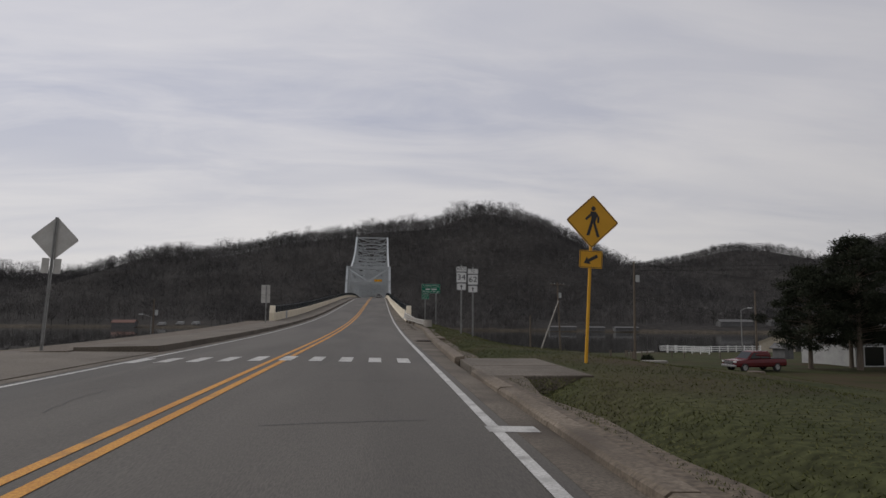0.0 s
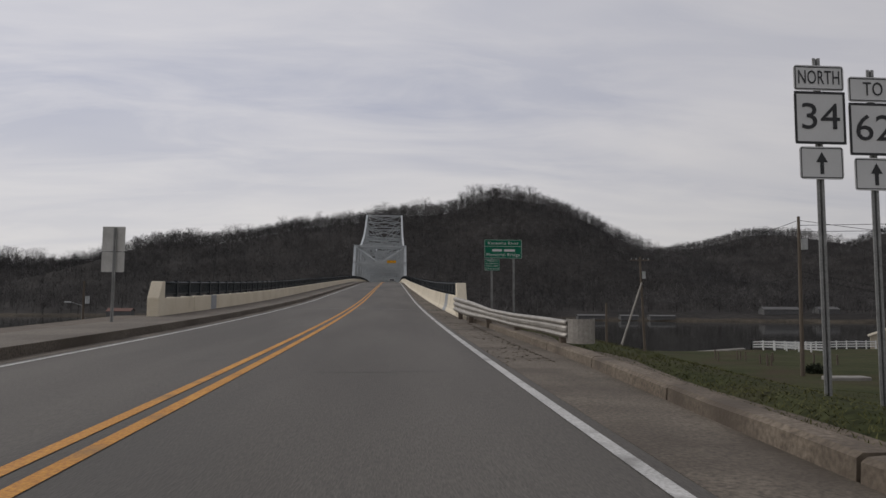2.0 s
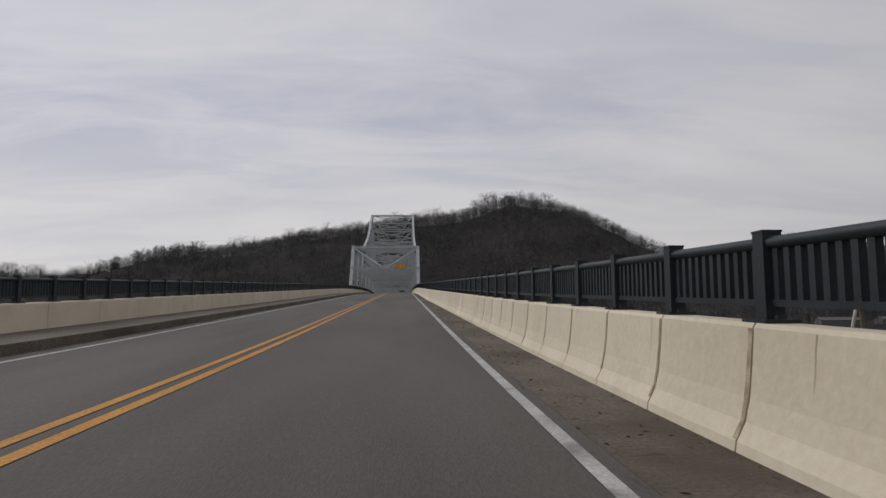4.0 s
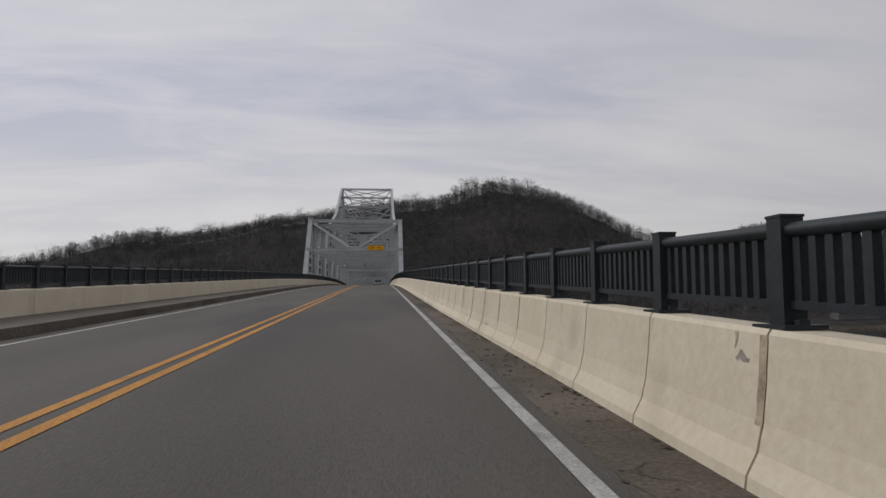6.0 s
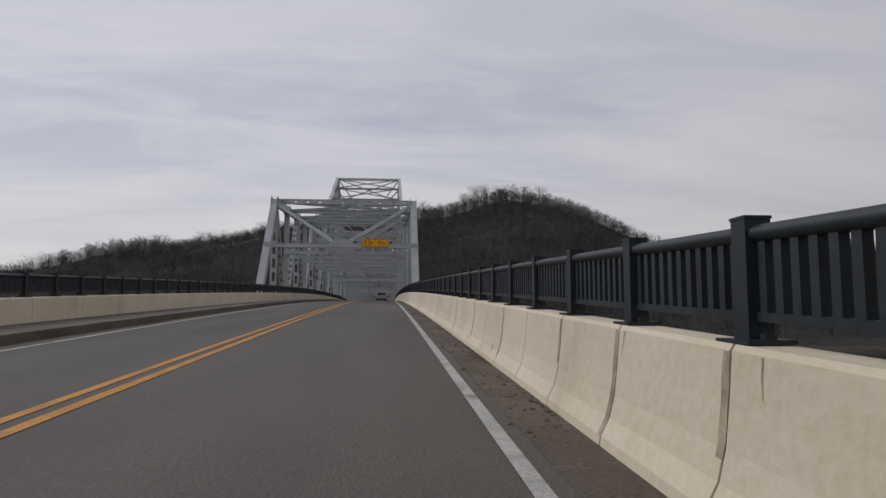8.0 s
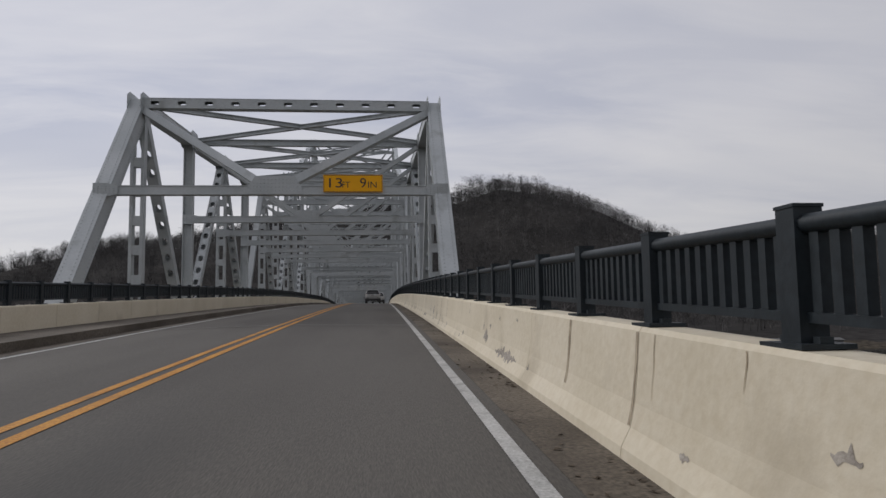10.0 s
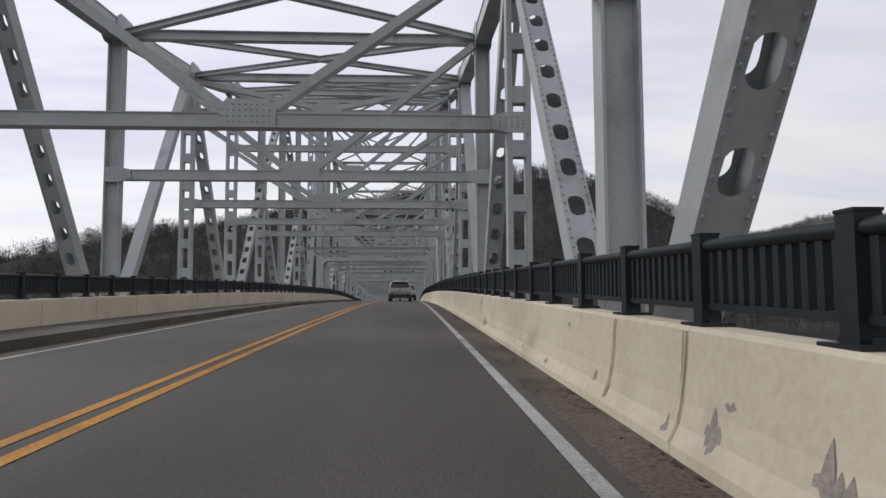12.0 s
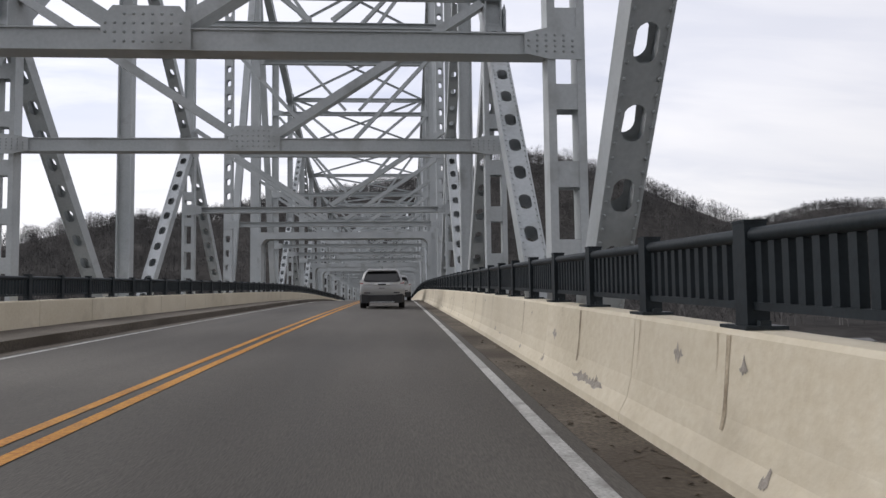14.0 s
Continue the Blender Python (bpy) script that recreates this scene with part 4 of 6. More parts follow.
def up_arrow(parent, z, s=0.11):
    bm = bmesh.new()
    pts = [(-0.025, -1), (0.025, -1), (0.025, 0.1)]
    prof = [(-0.18, -1), (0.18, -1), (0.18, 0.05), (0.55, 0.05), (0, 1), (-0.55, 0.05), (-0.18, 0.05)]
    bm.faces.new([bm.verts.new((a * s, -0.008, z + b * s)) for a, b in prof])
    return part("arrow", bm, M_sign_black, parent)


def u_post(parent, x, z0, z1, y=0.03, material=None):
    bm = bmesh.new()
    prof = [(-0.045, 0.0), (-0.045, 0.012), (-0.022, 0.012), (-0.018, 0.04), (0.018, 0.04), (0.022, 0.012), (0.045, 0.012), (0.045, 0.0), (0.012, 0.0), (0.010, 0.03), (-0.010, 0.03), (-0.012, 0.0)]
    sweep(bm, [[(x + a, y + b, z) for a, b in prof] for z in (z0, z1)])
    return part("post", bm, material or M_post, parent)


def route_sign(x, y, zt, header, number, ground, label):
    e = thing("route_sign", label, "road sign", "route markers", (x, y, 0))
    u_post(e, 0, ground, zt + 0.72)
    a = part("header_plate", plate(0.61, 0.30, None), M_sign_white, e)
    a.location = (0, 0, zt + 0.17 + 0.3)
    part("border", frame_ring(0.61, 0.30, 0.012, None), M_sign_black, a)
    lettering(header, 0.23, 0, 0, M_sign_black, a, 1.05, wide=0.5 if len(header) > 3 else 0.24)
    a = part("number_plate", plate(0.62, 0.62, None), M_sign_white, e)
    a.location = (0, 0, zt)
    part("border", frame_ring(0.62, 0.62, 0.03, None, 0.0), M_sign_black, a)
    lettering(number, 0.44, 0, 0, M_sign_black, a, wide=0.46)
    a = part("arrow_plate", plate(0.53, 0.38, None), M_sign_white, e)
    a.location = (0, 0, zt - 0.53)
    part("border", frame_ring(0.53, 0.38, 0.01, None), M_sign_black, a)
    up_arrow(a, 0, 0.13)
    return e


route_sign(6.9, 41.49, 3.54, "NORTH", "34", -0.5, "white north route marker assembly on a galvanised post")
route_sign(7.56, 41.49, 3.42, "TO", "62", -0.6, "white route marker assembly reading TO on a galvanised post")

e = thing("bridge_name_sign", "green bridge name sign with white lettering on two posts", "road sign", at=(6.815, 63.2, -0.045))
for x in (-0.5, 0.47):
    u_post(e, x, -4.5, 4.1)
a = part("main_panel", plate(1.67, 0.83, None, 0.05), M_sign_green, e)
a.location = (0, 0, 3.71)
part("border", frame_ring(1.67, 0.83, 0.012, None), M_sign_white, a)
bar_of(1.63, 0.012, 0, 0.115, M_sign_white, a)
lettering("Kanawha River", 0.185, 0, 0.255, M_sign_white, a, 1.1, wide=1.36)
bar_of(0.42, 0.10, -0.27, -0.06, M_sign_white, a)
bar_of(0.48, 0.10, 0.28, -0.06, M_sign_white, a)
lettering("Memorial Bridge", 0.185, 0, -0.255, M_sign_white, a, 1.1, wide=1.48)
b = part("note_panel", plate(0.67, 0.50, None, 0.03), M_sign_green, e)
b.location = (-0.49, -0.004, 3.01)
part("border", frame_ring(0.67, 0.50, 0.008, None), M_sign_white, b)
for i, (tx, w) in enumerate((("THIS BRIDGE HAS", 0.46), ("BEEN LISTED IN THE", 0.53), ("NATIONAL REGISTRY", 0.53), ("OF HISTORICAL PLACES", 0.58))):
    lettering(tx, 0.075, 0, 0.165 - 0.11 * i, M_sign_white, b, wide=w)

# pedestrian crossing warning
PED = (7.12, 19.25)
e = thing("crossing_sign", "yellow diamond pedestrian crossing sign on a yellow post", "road sign", at=pose(PED[0], PED[1], -0.09, 0, 3.2, 0))
bm = bmesh.new()
tube(bm, (0, 0.05, 0.2), (0, 0.05, 4.35), 0.04, n=8)
part("post", bm, M_sign_yellow, e)
bm = bmesh.new()
tube(bm, (0, 0.05, 0.0), (0, 0.05, 0.42), 0.043, n=8)
part("post_foot", bm, M_sign_black, e, "bare dark post foot")
d = part("diamond_plate", plate(0.914, 0.914, None, 0.05), M_sign_yellow, e)
d.matrix_basis = Matrix.Translation((0.0, 0, 3.83)) @ Matrix.Rotation(radians(45), 4, "Y")
part("border", frame_ring(0.914, 0.914, 0.016, None), M_sign_black, d)
sym = bmesh.new()
c = Matrix.Translation((0, -0.009, 0)) @ Matrix.Rotation(radians(-45), 4, "Y")
sym.faces.new([sym.verts.new(c @ Vector((0.01 + 0.055 * math.cos(t), 0, 0.31 + 0.055 * math.sin(t)))) for t in np.linspace(0, 2 * math.pi, 13)[:-1]])
for prof in (((-0.06, 0.24), (0.08, 0.24), (0.11, 0.16), (0.07, -0.03), (-0.05, -0.03), (-0.03, 0.1)),
             ((-0.05, 0.20), (-0.19, 0.06), (-0.15, 0.02), (-0.03, 0.13)),
             ((0.08, 0.23), (0.17, 0.1), (0.16, -0.03), (0.115, -0.03), (0.11, 0.1)),
             ((-0.05, -0.02), (0.02, -0.02), (-0.06, -0.34), (-0.14, -0.34)),
             ((0.01, -0.02), (0.07, -0.02), (0.19, -0.36), (0.12, -0.38))):
    sym.faces.new([sym.verts.new(c @ Vector((a, 0, b))) for a, b in prof])
part("symbol", sym, M_sign_black, d, "black walking symbol")
a = part("arrow_plate", plate(0.56, 0.42, None, 0.03), M_sign_yellow, e)
a.location = (0, 0, 2.92)
part("border", frame_ring(0.56, 0.42, 0.012, None), M_sign_black, a)
bm = bmesh.new()
rot = Matrix.Rotation(radians(30), 4, "Y")
bm.faces.new([bm.verts.new(rot.inverted() @ Vector((-p * 0.2, -0.008, q * 0.2))) for p, q in ((1.0, 0.0), (0.3, 0.5), (0.3, 0.2), (-0.9, 0.2), (-0.9, -0.2), (0.3, -0.2), (0.3, -0.5))])
part("arrow", bm, M_sign_black, a)

# signs seen from behind
e = thing("warning_sign", "back of a bare aluminium diamond warning sign on a steel post", "road sign", at=pose(-7.36, 24.2, 0.2, 0, 3, 8))
u_post(e, 0, 0.1, 4.05, y=-0.05)
d = part("diamond_plate", plate(0.914, 0.914, None, 0.05), M_sign_back, e)
d.matrix_basis = Matrix.Translation((0.0, 0, 3.42)) @ Matrix.Rotation(radians(45), 4, "Y")
for s in (-1, 1):
    a = part("small_plate", plate(0.20, 0.44, None, 0.02), M_sign_back, e)
    a.location = (s * 0.16 - 0.02, 0, 2.62)
e = thing("regulation_sign", "back of two stacked grey aluminium signs on a steel post", "road sign", at=(-6.1, 54.2, 0))
u_post(e, 0.05, 0.3, 3.45, y=-0.05)
for z, h in ((3.13, 0.72), (2.46, 0.58)):
    a = part("sign_plate", plate(0.64, h, None, 0.03), M_sign_back, e)
    a.location = (0, 0, z)

# clearance sign on the portal
e = thing("clearance_sign", "amber clearance sign with black lettering on the portal strut", "road sign", at=(1.707, 191.96, 10.39))
part("sign_plate", plate(2.13, 0.636, None, 0.02, 0.006), M_sign_orange, e)
part("border", frame_ring(2.13, 0.636, 0.018, None), M_sign_black, e)
for tx, size, x, z, w in (("13", 0.50, -0.66, 0.0, 0.47), ("FT", 0.32, -0.255, -0.06, 0.27), ("9", 0.50, 0.36, 0.0, 0.22), ("IN", 0.32, 0.69, -0.06, 0.31)):
    lettering(tx, size, x, z, M_sign_black, e, wide=w)
for x in (-0.7, 0.7):
    bm = bmesh.new()
    box(bm, x - 0.03, x + 0.03, 0.006, 0.08, -0.3, 0.28)
    part("bracket", bm, M_galv, e)

# ---- bridge piers ----
for k in (0, 11, N_ALL - 11, N_ALL):
    y = node_y(k) - (0.7 if k == 0 else -0.7 if k == N_ALL else 0)
    pr = thing("bridge_pier", "tall grey concrete bridge pier standing in the river", "bridge pier", "piers of the bridge")
    zt = road_z(y) - 1.3
    for x in (XL, XR):
        bm = bmesh.new()
        tube(bm, (x, y, -18), (x, y, zt - 1.2), 1.5, 1.25, 16)
        part("column", bm, M_concrete, pr)
    bm = bmesh.new()
    box(bm, XL - 1.6, XR + 1.6, y - 1.4, y + 1.4, zt - 1.2, zt)
    bevel(bm, 0.08)
    part("cap_beam", bm, M_concrete, pr)
for y in (96, 126, 156):
    pr = thing("bridge_pier", "grey concrete bent under the approach spans", "bridge pier", "piers of the bridge")
    zt = road_z(y) - 1.9
    for x in (-4.5, 3.5):
        bm = bmesh.new()
        tube(bm, (x, y, -18), (x, y, zt - 0.9), 0.6, 0.6, 14)
        part("column", bm, M_concrete, pr)
    bm = bmesh.new()
    box(bm, -6.2, 5.2, y - 0.6, y + 0.6, zt - 0.9, zt)
    part("cap_beam", bm, M_concrete, pr)
for i, x in enumerate((-5.2, -2.6, 0, 2.4, 4.2)):
    bm = bmesh.new()
    sweep(bm, [[(x + a, y, road_z(y) - 0.66 - b) for a, b in ((-0.2, 0), (0.2, 0), (0.2, 1.2), (-0.2, 1.2))] for y in axis([(61, 188, 6)])])
    tagged(part("bridge_girder", bm, M_steel), "grey steel girder under the approach deck", "girder", "girders of the approach", "structure")
bm = bmesh.new()
box(bm, -6.6, 5.4, 60.0, 61.0, -6, road_z(61) - 0.67)
tagged(part("abutment", bm, M_concrete), "grey concrete bridge abutment", "abutment", kind="structure")

# ---- rivets on the portal, end posts and strut gussets ----
RV = [Vector((math.cos(a), math.sin(a), 0)) for a in np.linspace(0, 2 * math.pi, 7)[:-1]]


def rivets(points, parent):
    """points: place and outward normal; one joined mesh of round heads."""
    v, f = [], []
    for p, nrm in points:
        q = Vector(nrm).to_track_quat("Z", "Y").to_matrix()
        k = len(v)
        v += [tuple(Vector(p) + q @ (c * 0.025)) for c in RV]
        v += [tuple(Vector(p) + q @ (c * 0.014 + Vector((0, 0, 0.017)))) for c in RV]
        f += [(k + i, k + (i + 1) % 6, k + 6 + (i + 1) % 6, k + 6 + i) for i in range(6)] + [tuple(k + 6 + i for i in range(6))]
    me = bpy.data.meshes.new("rivets")
    me.from_pydata(v, [], f)
    return tagged(part("rivets", me, M_rivet, parent), kind="stuff")


trusses = [o for o in scene.objects if o.name.startswith("bridge_truss")]
for tr, x in zip(trusses, (XR, XL)):
    s = -1 if x > 0 else 1
    pts = []
    p, q = Vector((x, node_y(0) - 0.4, low(0))), Vector((x, node_y(1), high(1)))
    m, length = frame_of(p, q)
    n = int(length / 0.16)
    nv = (m.to_3x3() @ Vector((0, -1, 0))).normalized()
    if nv.y > 0:
        nv = -nv
    side_y = -0.333 if (m.to_3x3() @ Vector((0, -1, 0))).y < 0 else 0.333
    for i in range(n):
        for u in (-0.17, 0.17):
            pts.append((m @ Vector((u, side_y, i * 0.16)), nv))
        pts.append((m @ Vector((s * 0.252, 0.24, i * 0.16)), (s, 0, 0)))
        pts.append((m @ Vector((s * 0.252, -0.24, i * 0.16)), (s, 0, 0)))
    for k in range(1, 10):
        y, z = node_y(k), high(k)
        for i in range(-4, 5):
            for j in (-0.28, -0.14, 0.14, 0.28):
                pts.append(((x + s * 0.268, y + i * 0.14, z + j), (s, 0, 0)))
    for a, fa, b, fb in ((1, high, 2, deep), (2, low, 3, high), (3, high, 4, deep), (5, high, 6, deep), (6, deep, 7, mid_z), (7, mid_z, 8, deep)):
        m, length = frame_of((x, node_y(a), fa(a)), (x, node_y(b), fb(b)))
        back = (m.to_3x3() @ Vector((0, -1, 0)))
        sy = -0.182 if back.y < 0 else 0.182
        nv = back if back.y < 0 else -back
        for i in range(int(length / 0.17)):
            for u in (-0.185, 0.185):
                pts.append((m @ Vector((u, sy, i * 0.17)), nv))
    rivets(pts, tr)
for fr in [o for o in scene.objects if o.name.startswith(("sway_frame", "portal_frame"))]:
    st = [c for c in fr.children if c.name.startswith("gusset_plate")]
    pts = []
    for g in st:
        xs, ys2, zs = [[v.co[i] for v in g.data.vertices] for i in range(3)]
        x0, x1, z0, z1, yy = min(xs), max(xs), min(zs), max(zs), min(ys2)
        if yy > 262:
            continue
        nx = int((x1 - x0 - 0.12) / 0.13)
        for i in range(nx + 1):
            for j in range(4):
                xx, zz = x0 + 0.06 + i * 0.13, z0 + 0.12 + j * (z1 - z0 - 0.24) / 3
                if abs((xx - (x0 + x1) / 2)) < (x1 - x0) / 2 * (1 - 0.35 * (j == 3) - 0.15 * (j == 0)):
                    pts.append(((xx, yy - 0.001, zz), (0, -1, 0)))
    if pts:
        rivets(pts, fr)

# ---- vehicles ----
M_silver = mat("silver_car_paint", (0.40, 0.40, 0.395), (0.42, 0.42, 0.415), 1, 0.42, 0.0, 0.35, fine=2, fine_amt=0.02)
M_darkcar = mat("grey_white_car_paint", (0.5, 0.5, 0.5), (0.56, 0.56, 0.56), 1, 0.35, 0.0, 0.1, fine=2, fine_amt=0.02)
M_redcar = mat("dark_red_car_paint", (0.095, 0.009, 0.011), (0.115, 0.011, 0.013), 1, 0.25, 0.0, 0.2, fine_amt=0.03)
M_glass = mat("tinted_car_glass", (0.010, 0.011, 0.012), (0.014, 0.015, 0.016), 1, 0.08, 0.0, fine_amt=0.0)
M_tail = mat("red_tail_lamp", (0.26, 0.02, 0.02), (0.34, 0.03, 0.03), 3, 0.2, 0.0)
M_lamp = mat("clear_lamp_lens", (0.55, 0.55, 0.53), (0.65, 0.65, 0.63), 3, 0.15, 0.0)
M_trim = mat("black_plastic_trim", (0.02, 0.02, 0.021), (0.03, 0.03, 0.031), 4, 0.6, 0.0)
M_rim = mat("alloy_rim", (0.4, 0.4, 0.4), (0.5, 0.5, 0.5), 3, 0.3, 0.0, 0.8)


def shell(stations, squeeze):
    """Body from stations (y, half width, z low, z high): rounded cross sections."""
    bm = bmesh.new()
    rows = []
    for y, w, z0, z1 in stations:
        h = z1 - z0
        prof = [(-0.88, 0.0), (-1.0, 0.18), (-1.0, 0.55), (-0.96, 0.8), (-0.96 + squeeze, 0.96), (-0.6, 1.0), (0.6, 1.0), (0.96 - squeeze, 0.96), (0.96, 0.8), (1.0, 0.55), (1.0, 0.18), (0.88, 0.0)]
        rows.append([(a * w, y, z0 + b * h) for a, b in prof])
    sweep(bm, rows)
    return bm


def wheel(parent, x, y, r, wide, s):
    w = part("wheel", ring_mesh(r, wide), M_dark, parent, smooth=False)
    w.location = (x, y, r)
    bm = bmesh.new()
    tube(bm, (s * (wide / 2 - 0.03), 0, 0), (s * (wide / 2 + 0.006), 0, 0), r * 0.66, r * 0.6, 16)
    part("rim", bm, M_rim, w)


def ring_mesh(r, wide):
    bm = bmesh.new()
    prof = [(-wide / 2, r * 0.62), (-wide / 2, r * 0.94), (-wide / 2 + 0.03, r), (wide / 2 - 0.03, r), (wide / 2, r * 0.94), (wide / 2, r * 0.62)]
    sweep(bm, [[(a, math.cos(t) * b, math.sin(t) * b) for a, b in prof] for t in np.linspace(0, 2 * math.pi, 21)], caps=True)
    return bm


def suv(x, y, paint, label, group="cars on the bridge", m=None):
    e = thing("car", label, "car", group, m or pose(x, y, road_z(y) - 0.03, math.degrees(math.atan((road_z(y + 2) - road_z(y - 2)) / 4)), 0, 0))
    part("body", shell([(-2.36, 0.84, 0.58, 1.02), (-2.31, 0.93, 0.52, 1.14), (-1.9, 0.965, 0.34, 1.20), (-0.9, 0.965, 0.27, 1.14), (0.8, 0.96, 0.27, 1.06), (1.6, 0.95, 0.30, 1.0), (2.1, 0.88, 0.36, 0.88), (2.34, 0.74, 0.44, 0.72)], 0.05), paint, e, smooth=True)
    part("cabin", shell([(-2.28, 0.84, 1.0, 1.16), (-2.12, 0.86, 1.0, 1.44), (-1.9, 0.80, 1.0, 1.64), (-1.3, 0.77, 1.0, 1.70), (0.1, 0.75, 1.0, 1.70), (0.6, 0.72, 1.0, 1.60), (1.25, 0.76, 1.0, 1.06)], 0.10), paint, e, smooth=True)
    bm = bmesh.new()
    outline = ((-0.70, -2.30, 1.15), (0.70, -2.30, 1.15), (0.79, -2.27, 1.21), (0.66, -2.02, 1.57), (0.58, -1.99, 1.60), (-0.58, -1.99, 1.60), (-0.66, -2.02, 1.57), (-0.79, -2.27, 1.21))
    bm.faces.new([bm.verts.new((a, b - 0.03, c)) for a, b, c in outline])
    bmesh.ops.solidify(bm, geom=list(bm.faces), thickness=0.03)
    part("rear_window", bm, M_glass, e, "dark tinted rear window")
    for s in (-1, 1):
        bm = bmesh.new()
        vs = [bm.verts.new((s * a, b, c)) for a, b, c in ((0.872, -1.85, 1.16), (0.86, 0.95, 1.10), (0.775, 0.35, 1.56), (0.79, -1.6, 1.58))]
        bm.faces.new(vs)
        part("side_window", bm, M_glass, e)
        # wrap-round lamp: pale lens with a thin red edge
        bm = bmesh.new()
        sweep(bm, [[(s * a, b, z0), (s * a, b, z1), (s * a, b + 0.1, z1), (s * a, b + 0.1, z0)] for a, b, z0, z1 in ((0.46, -2.375, 1.05, 1.09), (0.70, -2.365, 1.03, 1.13), (0.90, -2.30, 1.04, 1.19), (0.955, -2.12, 1.08, 1.20))])
        lamp = part("tail_lamp", bm, M_lamp, e, "pale wrap-round tail lamp")
        bm = bmesh.new()
        sweep(bm, [[(s * a, b, z0), (s * a, b, z1)] for a, b, z0, z1 in ((0.78, -2.352, 1.055, 1.085), (0.90, -2.306, 1.06, 1.10), (0.952, -2.14, 1.10, 1.13))], close_ring=False)
        part("red_lens", bm, M_tail, lamp)
        bm = bmesh.new()
        box(bm, s * 0.62 - 0.13, s * 0.62 + 0.13, -2.395, -2.34, 0.66, 0.70)
        part("reflector", bm, M_trim, e)
        bm = bmesh.new()
        box(bm, s * 0.98, s * 1.12, 0.75, 0.9, 1.04, 1.19)
        bevel(bm, 0.03)
        part("mirror", bm, paint, e)
        for yy in (-1.46, 1.40):
            wheel(e, s * 0.83, yy, 0.37, 0.25, s)
    bm = bmesh.new()
    sweep(bm, [[(a, b, z0), (a, b, z1), (a, b + 0.25, z1), (a, b + 0.25, z0)] for a, b, z0, z1 in ((-0.95, -2.18, 0.30, 0.66), (-0.86, -2.36, 0.26, 0.62), (-0.5, -2.41, 0.24, 0.58), (0.5, -2.41, 0.24, 0.58), (0.86, -2.36, 0.26, 0.62), (0.95, -2.18, 0.30, 0.66))])
    part("bumper", bm, M_trim, e, "black plastic lower bumper")
    bm = bmesh.new()
    box(bm, -0.52, 0.52, -2.43, -2.38, 0.25, 0.30)
    bevel(bm, 0.012)
    part("skid_plate", bm, M_rim, e)
    bm = bmesh.new()
    box(bm, -0.34, 0.34, -2.385, -2.3, 0.97, 1.09)
    bevel(bm, 0.02)
    plate = part("number_plate", bm, M_lamp, e)
    bm = bmesh.new()
    box(bm, -0.17, 0.17, -2.392, -2.384, 1.0, 1.06)
    part("plate_bar", bm, M_trim, plate)
    bm = bmesh.new()
    box(bm, -0.12, 0.12, -2.385, -2.34, 0.86, 0.885)
    part("tailgate_handle", bm, M_trim, e)
    bm = bmesh.new()
    sweep(bm, [[(-0.62, yy, zz), (0.62, yy, zz), (0.62, yy, zz + 0.04), (-0.62, yy, zz + 0.04)] for yy, zz in ((-2.16, 1.61), (-1.9, 1.665))])
    part("spoiler", bm, paint, e)
    bm = bmesh.new()
    tube(bm, (0, -1.75, 1.70), (0, -1.85, 1.80), 0.02, 0.008, 6)
    part("aerial_fin", bm, M_trim, e)
    for s in (-1, 1):
        bm = bmesh.new()
        tube(bm, (s * 0.60, -1.5, 1.71), (s * 0.60, 0.1, 1.73), 0.02, n=6)
        part("roof_rail", bm, M_trim, e)
    return e


suv(1.76, 252.6, M_silver, "silver crossover seen from behind on the bridge deck")
suv(2.35, 269.5, M_darkcar, "pale grey crossover standing ahead on the bridge deck")


